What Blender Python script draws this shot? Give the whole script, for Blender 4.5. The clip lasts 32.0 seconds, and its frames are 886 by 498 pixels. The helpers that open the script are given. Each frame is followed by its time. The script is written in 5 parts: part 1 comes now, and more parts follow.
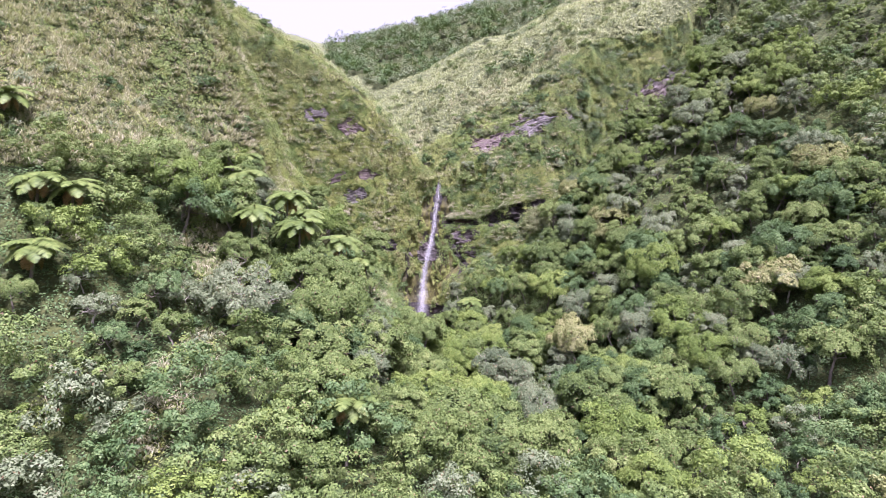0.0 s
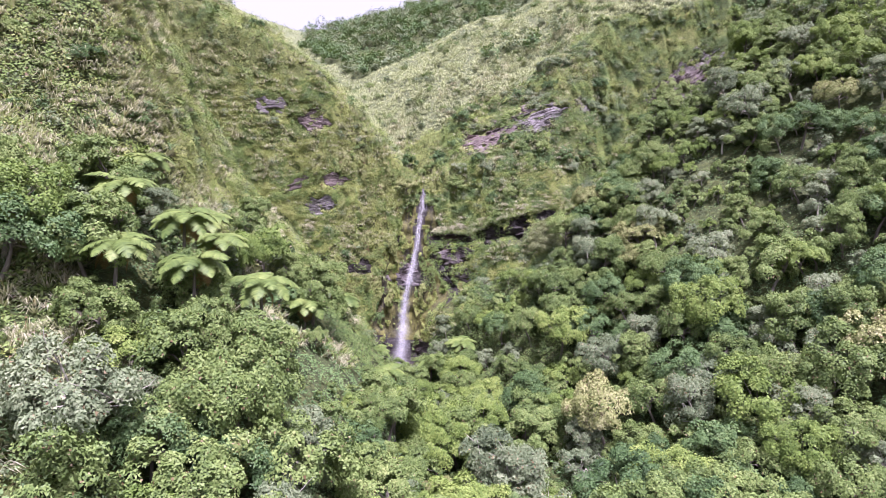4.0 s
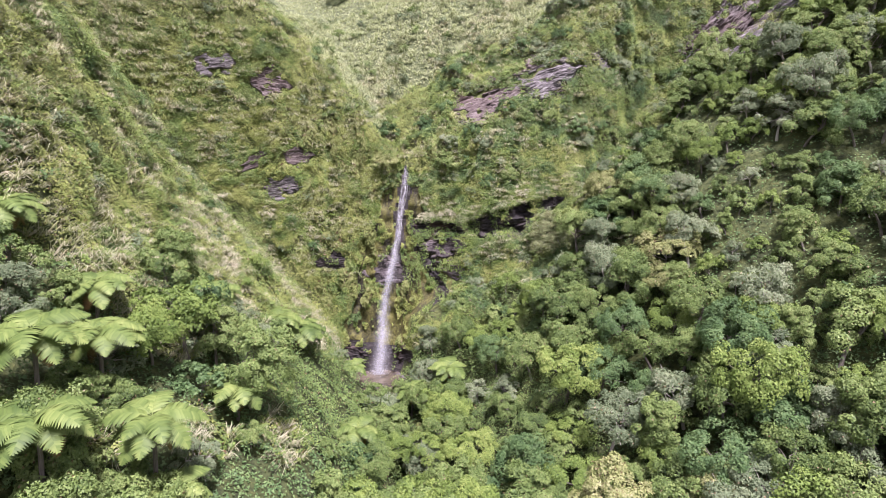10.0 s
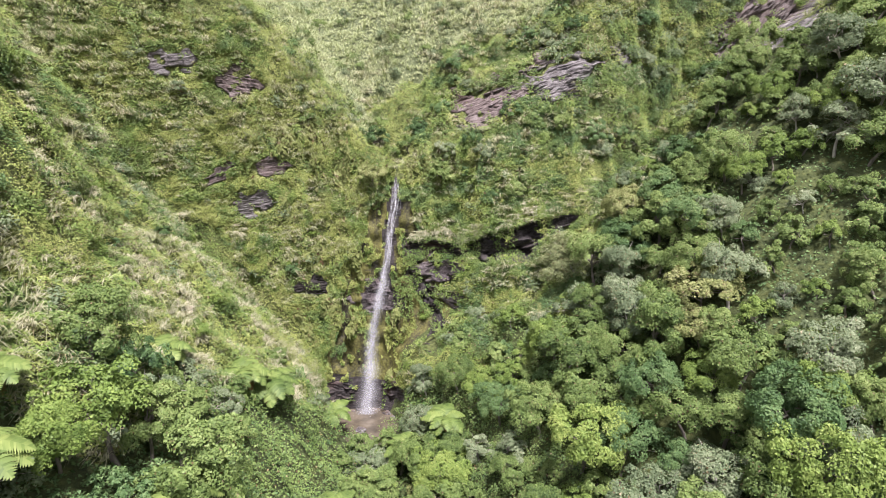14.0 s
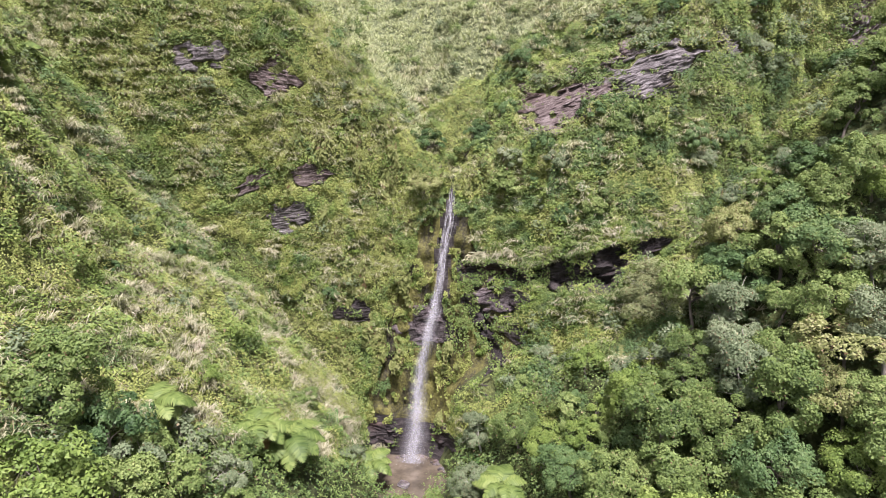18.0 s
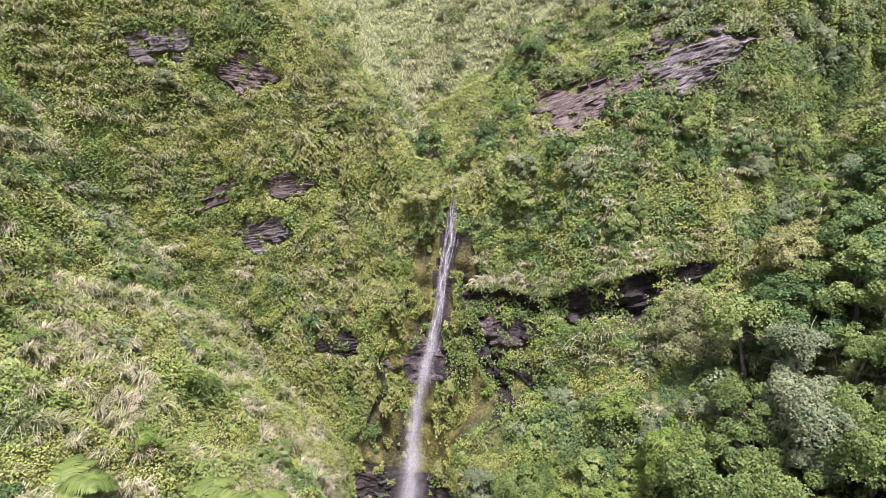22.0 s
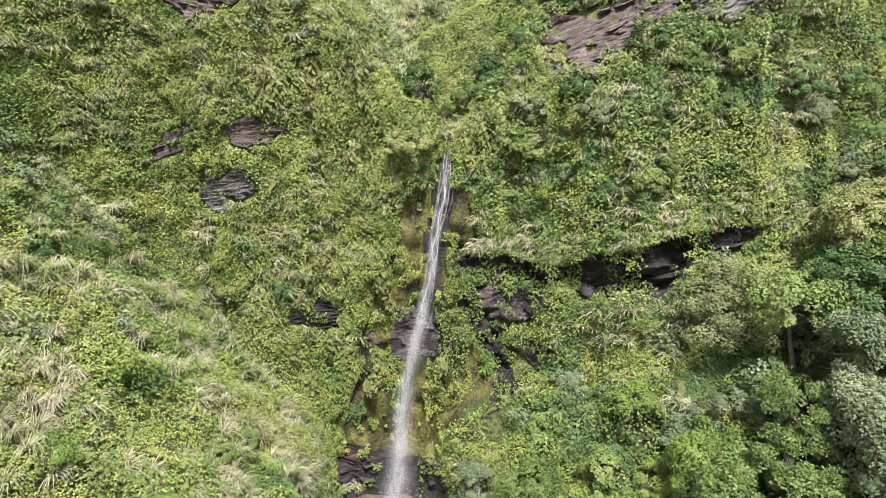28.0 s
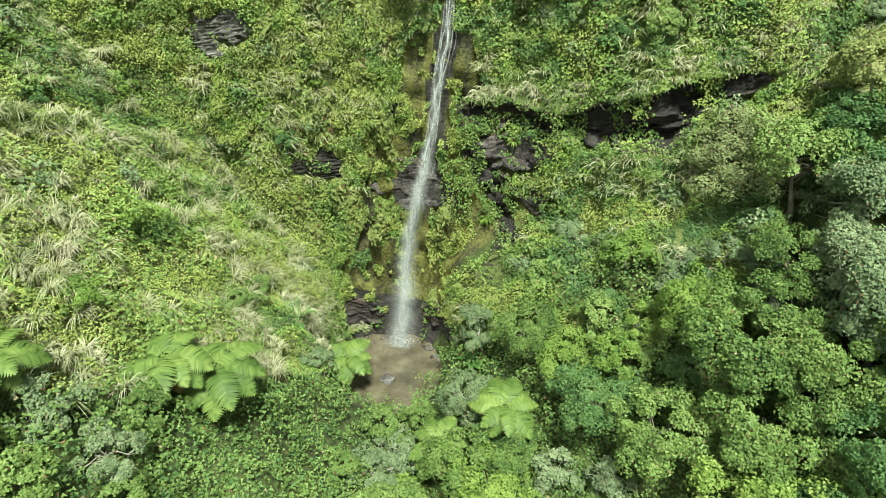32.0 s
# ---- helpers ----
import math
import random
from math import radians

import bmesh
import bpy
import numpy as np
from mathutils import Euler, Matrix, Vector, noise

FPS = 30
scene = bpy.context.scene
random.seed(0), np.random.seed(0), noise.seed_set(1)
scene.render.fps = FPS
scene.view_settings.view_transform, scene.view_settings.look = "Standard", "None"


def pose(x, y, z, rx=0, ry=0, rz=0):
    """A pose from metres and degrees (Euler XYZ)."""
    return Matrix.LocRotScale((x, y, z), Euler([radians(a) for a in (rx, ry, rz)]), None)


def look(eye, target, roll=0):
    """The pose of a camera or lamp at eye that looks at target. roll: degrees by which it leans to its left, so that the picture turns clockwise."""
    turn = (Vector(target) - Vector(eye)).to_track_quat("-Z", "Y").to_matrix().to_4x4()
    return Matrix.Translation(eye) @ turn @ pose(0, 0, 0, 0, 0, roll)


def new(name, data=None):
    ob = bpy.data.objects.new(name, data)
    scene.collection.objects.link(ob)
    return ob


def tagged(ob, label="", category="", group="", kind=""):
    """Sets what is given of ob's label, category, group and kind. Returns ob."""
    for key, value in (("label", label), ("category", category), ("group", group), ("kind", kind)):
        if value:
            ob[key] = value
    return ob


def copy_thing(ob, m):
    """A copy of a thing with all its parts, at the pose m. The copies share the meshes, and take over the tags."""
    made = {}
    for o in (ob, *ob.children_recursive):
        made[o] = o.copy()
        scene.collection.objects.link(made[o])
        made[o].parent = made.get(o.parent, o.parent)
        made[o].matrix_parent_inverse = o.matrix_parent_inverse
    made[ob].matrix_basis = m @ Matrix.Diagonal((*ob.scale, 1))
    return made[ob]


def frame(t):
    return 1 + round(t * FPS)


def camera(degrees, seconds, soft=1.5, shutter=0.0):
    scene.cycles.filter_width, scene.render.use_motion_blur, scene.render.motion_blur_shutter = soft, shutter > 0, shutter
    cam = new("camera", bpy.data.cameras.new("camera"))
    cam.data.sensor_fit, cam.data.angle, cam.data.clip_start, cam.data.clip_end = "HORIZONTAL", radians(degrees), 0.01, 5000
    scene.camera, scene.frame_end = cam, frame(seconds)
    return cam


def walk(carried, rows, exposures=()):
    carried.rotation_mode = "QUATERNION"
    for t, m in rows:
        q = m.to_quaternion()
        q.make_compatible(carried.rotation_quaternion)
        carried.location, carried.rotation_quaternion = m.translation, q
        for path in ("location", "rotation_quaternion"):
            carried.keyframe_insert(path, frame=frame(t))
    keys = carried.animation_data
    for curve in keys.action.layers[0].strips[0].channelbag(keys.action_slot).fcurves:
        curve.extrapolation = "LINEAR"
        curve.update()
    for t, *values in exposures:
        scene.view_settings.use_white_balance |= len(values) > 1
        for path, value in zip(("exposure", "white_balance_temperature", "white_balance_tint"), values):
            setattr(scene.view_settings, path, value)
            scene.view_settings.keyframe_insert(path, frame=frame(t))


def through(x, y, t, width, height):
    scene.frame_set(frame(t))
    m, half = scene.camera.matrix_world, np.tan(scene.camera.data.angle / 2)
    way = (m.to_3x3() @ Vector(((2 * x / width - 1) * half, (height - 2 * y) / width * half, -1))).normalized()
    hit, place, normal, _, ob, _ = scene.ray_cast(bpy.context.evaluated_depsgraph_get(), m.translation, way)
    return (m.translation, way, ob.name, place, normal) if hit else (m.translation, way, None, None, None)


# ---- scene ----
cam = camera(71.2, 32.0, soft=0.75)
METRES, EYE, TILT, LEAN, TURN = 60.0, 10.0, 0.0, 0.0, 0.0
ROWS = [
    (0.0, 0.0, 0.0, 0.0, 0.0, 0.0, -0.0),
    (0.5, 0.003, 0.0342, 0.0034, -0.02, 0.01, 0.03),
    (1.0, 0.0059, 0.0682, 0.0072, -0.04, 0.01, 0.03),
    (1.5, 0.0089, 0.1022, 0.0112, -0.05, 0.02, 0.03),
    (2.0, 0.0121, 0.1358, 0.015, -0.05, 0.01, 0.03),
    (2.5, 0.0148, 0.1698, 0.0197, -0.07, -0.0, 0.01),
    (3.0, 0.0176, 0.2036, 0.0258, -0.1, -0.0, 0.03),
    (3.5, 0.0212, 0.2373, 0.0335, -0.1, -0.02, 0.02),
    (5.5, 0.0349, 0.351, 0.0747, -0.16, -0.03, 0.04),
    (6.0, 0.037, 0.3571, 0.0874, -0.17, -0.03, 0.02),
    (6.5, 0.0394, 0.3621, 0.1001, -0.17, -0.02, 0.0),
    (7.0, 0.0408, 0.3707, 0.1134, -0.19, -0.04, -0.01),
    (7.5, 0.0426, 0.3825, 0.1259, -0.16, -0.32, 0.0),
    (8.0, 0.0441, 0.3971, 0.1388, -0.12, -2.23, -0.0),
    (8.5, 0.0454, 0.413, 0.151, -0.1, -4.14, -0.01),
    (9.0, 0.0467, 0.4294, 0.1626, -0.07, -6.02, -0.0),
    (9.5, 0.0477, 0.4464, 0.1746, -0.07, -7.72, -0.0),
    (10.0, 0.0484, 0.4631, 0.1859, -0.03, -9.36, -0.01),
    (10.5, 0.0491, 0.4792, 0.1967, -0.01, -10.76, -0.01),
    (11.0, 0.0499, 0.496, 0.2063, 0.0, -11.61, -0.02),
    (11.5, 0.0506, 0.5128, 0.2132, -0.0, -11.58, 0.0),
    (12.0, 0.0516, 0.5295, 0.2197, 0.0, -11.57, 0.02),
    (12.5, 0.0526, 0.546, 0.2256, 0.01, -11.56, 0.01),
    (13.0, 0.0539, 0.562, 0.2285, 0.03, -11.55, 0.03),
    (13.5, 0.0548, 0.5776, 0.2301, 0.02, -11.55, 0.04),
    (15.5, 0.058, 0.6422, 0.2288, 1.29, -11.35, 0.08),
    (16.0, 0.0592, 0.6589, 0.2294, 3.48, -11.38, 0.02),
    (16.5, 0.0597, 0.6743, 0.2296, 4.53, -11.36, 0.0),
    (17.0, 0.0595, 0.6904, 0.2298, 5.29, -11.34, -0.02),
    (17.5, 0.0592, 0.7064, 0.23, 5.79, -11.34, -0.03),
    (18.0, 0.0587, 0.7219, 0.2306, 6.2, -11.37, -0.01),
    (18.5, 0.0579, 0.7369, 0.2307, 6.43, -11.35, -0.01),
    (19.0, 0.0575, 0.7514, 0.2309, 6.56, -11.35, -0.01),
    (19.5, 0.0575, 0.7652, 0.231, 6.68, -11.34, 0.0),
    (20.0, 0.0574, 0.7786, 0.2314, 6.79, -11.33, -0.01),
    (20.5, 0.0572, 0.7918, 0.2316, 6.89, -11.32, -0.02),
    (21.0, 0.0576, 0.8049, 0.2318, 7.0, -11.32, -0.01),
    (21.5, 0.0576, 0.8176, 0.2317, 7.1, -11.3, -0.0),
    (22.0, 0.0576, 0.8302, 0.2318, 7.17, -11.3, 0.0),
    (22.5, 0.0572, 0.8425, 0.2319, 7.23, -11.3, -0.01),
    (23.0, 0.0573, 0.8544, 0.2321, 7.32, -11.29, -0.01),
    (23.5, 0.057, 0.8666, 0.2324, 7.37, -11.3, -0.0),
    (24.0, 0.0571, 0.8779, 0.2326, 7.41, -11.3, 0.01),
    (24.5, 0.0573, 0.8892, 0.2324, 7.45, -11.31, 0.02),
    (26.5, 0.0551, 0.9237, 0.2343, 7.4, -12.59, -0.01),
    (27.0, 0.0557, 0.924, 0.2337, 7.41, -13.8, -0.02),
    (27.5, 0.0559, 0.9239, 0.2335, 7.46, -15.52, -0.02),
    (28.0, 0.0559, 0.9235, 0.2329, 7.52, -17.21, -0.02),
    (28.5, 0.056, 0.9234, 0.2324, 7.55, -18.82, -0.04),
    (29.0, 0.0561, 0.9231, 0.2322, 7.59, -20.57, -0.05),
    (29.5, 0.056, 0.923, 0.2318, 7.61, -22.29, -0.04),
    (30.0, 0.0558, 0.9227, 0.2318, 7.62, -24.04, -0.06),
    (30.5, 0.056, 0.9225, 0.2316, 7.69, -25.74, -0.04),
    (31.0, 0.0561, 0.9224, 0.2316, 7.73, -27.45, -0.02),
    (31.5, 0.0561, 0.9224, 0.2316, 7.75, -29.17, 0.01),
    (32.0, 0.0562, 0.9223, 0.2312, 7.79, -30.81, 0.03),
]
EXPOSURES = ((0.0, 1.46, 5760, 43), (7.0, 1.46, 5810, 40), (10.0, 1.29, 6050, 33), (12.0, 1.27, 6200, 20), (17.0, 1.22, 6250, 24), (20.0, 1.12, 6280, 27), (24.0, 1.12, 6300, 28), (28.0, 1.12, 6450, 13), (30.0, 1.12, 6500, -8), (31.0, 1.11, 6550, -12), (32.0, 1.11, 6720, -20))
walk(cam, [(t, pose(0, 0, EYE, TILT, LEAN, TURN) @ pose(METRES * x, METRES * y, METRES * z, 90 + pitch, roll, yaw)) for t, x, y, z, yaw, pitch, roll in ROWS], EXPOSURES)

# ---- sky and light ----
world = bpy.data.worlds.new("overcast_sky")
scene.world = world
world.use_nodes = True
wn, wl = world.node_tree.nodes, world.node_tree.links
sky = wn.new("ShaderNodeTexSky")
sky.sky_type = "NISHITA"
sky.sun_disc = False
sky.sun_elevation, sky.sun_rotation = radians(65), radians(161)
sky.air_density, sky.dust_density, sky.ozone_density = 1.0, 4.0, 1.0
veil = wn.new("ShaderNodeMixRGB")
veil.inputs[0].default_value = 0.72
veil.inputs[2].default_value = (13.0, 13.2, 13.4, 1)
wl.new(sky.outputs[0], veil.inputs[1])
wl.new(veil.outputs[0], wn["Background"].inputs[0])
wn["Background"].inputs[1].default_value = 0.036
sun = new("sun", bpy.data.lights.new("sun", "SUN"))
sun.data.energy, sun.data.angle, sun.data.color = 4.7, radians(10), (1.0, 0.96, 0.89)
sun.matrix_world = look((0, 0, 0), (-0.14, 0.40, -0.90))

rng = np.random.default_rng(7)


# ---- materials ----
class Nodes:
    """Short ways to lay nodes in one material."""

    def __init__(self, name):
        self.mat = bpy.data.materials.new(name)
        self.mat.use_nodes = True
        self.tree = self.mat.node_tree
        self.bsdf = self.tree.nodes["Principled BSDF"]
        self.out = self.tree.nodes["Material Output"]

    def add(self, kind, **inputs):
        n = self.tree.nodes.new(kind)
        for k, v in inputs.items():
            n.inputs[k.replace("_", " ")].default_value = v
        return n

    def link(self, a, b):
        self.tree.links.new(a, b)

    def noise(self, scale, detail=4.0, where=None, rough=0.6):
        n = self.add("ShaderNodeTexNoise", Scale=scale, Detail=detail, Roughness=rough)
        if where is not None:
            self.link(where, n.inputs["Vector"])
        return n.outputs["Fac"]

    def ramp(self, fac, stops):
        n = self.tree.nodes.new("ShaderNodeValToRGB")
        e = n.color_ramp.elements
        while len(e) < len(stops):
            e.new(0.5)
        for i, (p, c) in enumerate(stops):
            e[i].position, e[i].color = p, (*c, 1)
        self.link(fac, n.inputs[0])
        return n.outputs[0]

    def mix(self, fac, a, b, kind="MIX"):
        n = self.tree.nodes.new("ShaderNodeMixRGB")
        n.blend_type = kind
        for i, v in enumerate((fac, a, b)):
            if isinstance(v, (int, float)):
                n.inputs[i].default_value = v
            elif isinstance(v, tuple):
                n.inputs[i].default_value = (*v, 1)
            else:
                self.link(v, n.inputs[i])
        return n.outputs[0]

    def math(self, op, a, b=0.0):
        n = self.tree.nodes.new("ShaderNodeMath")
        n.operation = op
        for i, v in enumerate((a, b)):
            if isinstance(v, (int, float)):
                n.inputs[i].default_value = v
            else:
                self.link(v, n.inputs[i])
        return n.outputs[0]

    def place(self):
        return self.tree.nodes.new("ShaderNodeNewGeometry").outputs["Position"]

    def bump(self, height, strength, distance):
        n = self.add("ShaderNodeBump", Strength=strength, Distance=distance)
        self.link(height, n.inputs["Height"])
        self.link(n.outputs[0], self.bsdf.inputs["Normal"])


def leaf_material(name, stops, through=0.13, gloss=0.55, spread=0.3, sear=0.0, each=0.4):
    """Leaves: a colour for each leaf, shifted from plant to plant and in patches, some of them withered, with light shining through."""
    m = Nodes(name)
    geo = m.tree.nodes.new("ShaderNodeNewGeometry")
    info = m.tree.nodes.new("ShaderNodeObjectInfo")
    patch, tuft = m.noise(0.4, 3.0, geo.outputs["Position"]), m.noise(1.3, 2.0, geo.outputs["Position"])
    a = m.math("MULTIPLY", geo.outputs["Random Per Island"], each)
    b = m.math("MULTIPLY", info.outputs["Random"], spread)
    c = m.math("ADD", m.math("MULTIPLY", patch, 0.75), m.math("MULTIPLY", tuft, 0.85))
    fac = m.math("ADD", m.math("ADD", a, b), m.math("SUBTRACT", c, 0.475 + each * 0.5))
    col = m.ramp(fac, stops)
    if sear > 0:
        pick = m.math("FRACT", m.math("MULTIPLY", geo.outputs["Random Per Island"], 57.0))
        dry = m.ramp(m.math("FRACT", m.math("MULTIPLY", geo.outputs["Random Per Island"], 911.0)), [(0.0, (0.08, 0.045, 0.025)), (0.6, (0.17, 0.11, 0.06)), (1.0, (0.36, 0.29, 0.19))])
        col = m.mix(m.math("LESS_THAN", pick, sear), col, dry)
    m.link(col, m.bsdf.inputs["Base Color"])
    m.bsdf.inputs["Roughness"].default_value = gloss
    m.bsdf.inputs["Specular IOR Level"].default_value = 0.22
    t = m.add("ShaderNodeBsdfTranslucent")
    m.link(m.mix(0.5, col, (0.25, 0.34, 0.05)), t.inputs["Color"])
    mx = m.add("ShaderNodeMixShader", Fac=through)
    m.link(m.bsdf.outputs[0], mx.inputs[1])
    m.link(t.outputs[0], mx.inputs[2])
    m.link(mx.outputs[0], m.out.inputs["Surface"])
    return m.mat


M = {}
M["leaf_mid"] = leaf_material("leaves_mid_green", [(0.0, (0.03, 0.06, 0.02)), (0.45, (0.13, 0.19, 0.055)), (0.8, (0.22, 0.285, 0.095)), (1.0, (0.34, 0.375, 0.15))], sear=0.02)
M["leaf_dark"] = leaf_material("leaves_dark_green", [(0.0, (0.018, 0.042, 0.018)), (0.5, (0.08, 0.145, 0.052)), (0.85, (0.155, 0.225, 0.085)), (1.0, (0.24, 0.29, 0.125))])
M["leaf_grey"] = leaf_material("leaves_grey_green", [(0.0, (0.055, 0.085, 0.045)), (0.5, (0.16, 0.205, 0.112)), (0.85, (0.26, 0.30, 0.185)), (1.0, (0.37, 0.385, 0.265))], sear=0.03)
M["leaf_dusty"] = leaf_material("leaves_pale_dusty", [(0.0, (0.08, 0.10, 0.045)), (0.5, (0.22, 0.25, 0.115)), (0.85, (0.33, 0.355, 0.19)), (1.0, (0.43, 0.43, 0.27))], sear=0.05)
M["leaf_lime"] = leaf_material("leaves_yellow_green", [(0.0, (0.055, 0.10, 0.022)), (0.5, (0.155, 0.225, 0.052)), (0.85, (0.245, 0.31, 0.085)), (1.0, (0.35, 0.39, 0.13))])
M["leaf_pale"] = leaf_material("leaves_pale_flush", [(0.0, (0.10, 0.13, 0.04)), (0.45, (0.235, 0.26, 0.095)), (0.75, (0.34, 0.345, 0.165)), (1.0, (0.45, 0.41, 0.25))], sear=0.06)
M["vine"] = leaf_material("vine_leaves", [(0.0, (0.06, 0.085, 0.024)), (0.35, (0.205, 0.245, 0.066)), (0.7, (0.33, 0.37, 0.115)), (1.0, (0.48, 0.485, 0.22))], sear=0.05, each=0.35)
M["fern"] = leaf_material("fern_fronds", [(0.0, (0.045, 0.08, 0.02)), (0.5, (0.12, 0.17, 0.045)), (1.0, (0.225, 0.27, 0.085))], 0.1)
M["dead"] = leaf_material("dead_fronds", [(0.0, (0.10, 0.06, 0.03)), (0.6, (0.24, 0.15, 0.06)), (1.0, (0.36, 0.26, 0.12))], 0.15, 0.8)
M["grass"] = leaf_material("grass_blades", [(0.0, (0.14, 0.165, 0.08)), (0.25, (0.27, 0.285, 0.16)), (0.5, (0.41, 0.40, 0.27)), (0.75, (0.55, 0.51, 0.39)), (1.0, (0.57, 0.46, 0.40))], 0.3, 0.7, sear=0.04)
M["hillgrass"] = leaf_material("pale_hill_grass", [(0.0, (0.20, 0.235, 0.11)), (0.4, (0.35, 0.385, 0.215)), (0.8, (0.475, 0.49, 0.315)), (1.0, (0.58, 0.575, 0.41))], 0.25, 0.75)


def bark_material():
    m = Nodes("bark")
    n = m.noise(9.0, 5.0)
    m.link(m.ramp(n, [(0.25, (0.06, 0.05, 0.04)), (0.6, (0.17, 0.15, 0.125)), (0.8, (0.30, 0.285, 0.25))]), m.bsdf.inputs["Base Color"])
    m.bsdf.inputs["Roughness"].default_value = 0.9
    m.bump(n, 0.5, 0.03)
    return m.mat


def twig_material():
    m = Nodes("bare_grey_twigs")
    n = m.noise(6.0, 3.0)
    m.link(m.ramp(n, [(0.3, (0.22, 0.20, 0.17)), (0.7, (0.46, 0.43, 0.38))]), m.bsdf.inputs["Base Color"])
    m.bsdf.inputs["Roughness"].default_value = 0.9
    return m.mat


def soil_material():
    """Soil under the plants: dark humus, moss and litter."""
    m = Nodes("soil_and_moss")
    p = m.place()
    big, fine = m.noise(0.25, 4.0, p), m.noise(2.6, 6.0, p)
    a = m.ramp(fine, [(0.3, (0.022, 0.03, 0.010)), (0.55, (0.05, 0.065, 0.02)), (0.75, (0.10, 0.11, 0.035))])
    b = m.ramp(fine, [(0.3, (0.03, 0.045, 0.012)), (0.6, (0.07, 0.085, 0.022)), (0.8, (0.12, 0.125, 0.04))])
    m.link(m.mix(m.ramp(big, [(0.4, (0, 0, 0)), (0.6, (1, 1, 1))]), a, b), m.bsdf.inputs["Base Color"])
    m.bsdf.inputs["Roughness"].default_value = 0.95
    m.bump(fine, 0.9, 0.25)
    return m.mat


def rock_material(name, dark, mid, light, stretch, gloss=0.7):
    """Bedded slate: thin bands along the bedding, cracks and lichen-pale faces."""
    m = Nodes(name)
    tc = m.tree.nodes.new("ShaderNodeTexCoord")
    mp = m.tree.nodes.new("ShaderNodeMapping")
    mp.inputs["Scale"].default_value = (0.6, 0.6, stretch)
    m.link(tc.outputs["Object"], mp.inputs[0])
    band, fine, blot = m.noise(1.8, 8.0, mp.outputs[0], 0.7), m.noise(11.0, 6.0, mp.outputs[0], 0.75), m.noise(0.9, 3.0)
    f = m.math("ADD", m.math("MULTIPLY", band, 0.6), m.math("MULTIPLY", fine, 0.4))
    c = m.ramp(f, [(0.38, dark), (0.49, mid), (0.62, light)])
    c2 = m.mix(m.math("MULTIPLY", m.ramp(blot, [(0.5, (0, 0, 0)), (0.65, (1, 1, 1))]), 0.5), c, (0.12, 0.07, 0.06))
    m.link(c2, m.bsdf.inputs["Base Color"])
    m.bsdf.inputs["Roughness"].default_value = gloss
    m.bump(f, 1.0, 0.2)
    return m.mat


def moss_material():
    m = Nodes("wet_moss_on_rock")
    p = m.place()
    mp = m.tree.nodes.new("ShaderNodeMapping")
    mp.inputs["Scale"].default_value = (1, 1, 0.3)
    m.link(p, mp.inputs[0])
    a, b = m.noise(0.9, 5.0, mp.outputs[0]), m.noise(6.0, 5.0, p)
    f = m.math("ADD", m.math("MULTIPLY", a, 0.65), m.math("MULTIPLY", b, 0.35))
    m.link(m.ramp(f, [(0.38, (0.014, 0.012, 0.009)), (0.46, (0.05, 0.046, 0.016)), (0.54, (0.11, 0.105, 0.026)), (0.68, (0.20, 0.19, 0.05))]), m.bsdf.inputs["Base Color"])
    m.bsdf.inputs["Roughness"].default_value = 0.75
    m.bump(b, 0.8, 0.15)
    return m.mat


def water_fall_material():
    """Falling water: white threads with clear gaps between them."""
    m = Nodes("falling_water")
    tc = m.tree.nodes.new("ShaderNodeTexCoord")
    mp = m.tree.nodes.new("ShaderNodeMapping")
    mp.inputs["Scale"].default_value = (9.0, 9.0, 0.4)
    m.link(tc.outputs["Object"], mp.inputs[0])
    f = m.noise(1.5, 3.0, mp.outputs[0])
    uv = m.tree.nodes.new("ShaderNodeUVMap")
    xyz = m.tree.nodes.new("ShaderNodeSeparateXYZ")
    m.link(uv.outputs[0], xyz.inputs[0])
    u = m.math("SUBTRACT", m.math("MULTIPLY", xyz.outputs[0], 2.0), 1.0)
    dome = m.math("SUBTRACT", 1.0, m.math("MULTIPLY", u, u))
    thin = m.math("MULTIPLY", m.math("MULTIPLY", dome, dome), xyz.outputs[1])
    m.bsdf.inputs["Base Color"].default_value = (0.7, 0.7, 0.76, 1)
    m.bsdf.inputs["Roughness"].default_value = 0.4
    m.link(m.math("MULTIPLY", m.ramp(f, [(0.32, (0.12, 0.12, 0.12)), (0.68, (0.95, 0.95, 0.95))]), thin), m.bsdf.inputs["Alpha"])
    return m.mat


def spray_material():
    m = Nodes("spray")
    m.bsdf.inputs["Base Color"].default_value = (0.9, 0.9, 0.92, 1)
    m.bsdf.inputs["Roughness"].default_value = 0.6
    n = m.noise(7.0, 4.0)
    m.link(m.ramp(n, [(0.45, (0, 0, 0)), (0.7, (0.55, 0.55, 0.55))]), m.bsdf.inputs["Alpha"])
    return m.mat


def pool_material():
    """Shallow silty water over sand, with a soft sheen."""
    m = Nodes("silty_pool_water")
    p = m.place()
    a, b = m.noise(0.8, 5.0, p), m.noise(4.0, 4.0, p)
    m.link(m.ramp(a, [(0.3, (0.05, 0.042, 0.03)), (0.5, (0.095, 0.078, 0.058)), (0.7, (0.15, 0.125, 0.095))]), m.bsdf.inputs["Base Color"])
    m.bsdf.inputs["Roughness"].default_value = 0.22
    m.bump(b, 0.25, 0.05)
    return m.mat


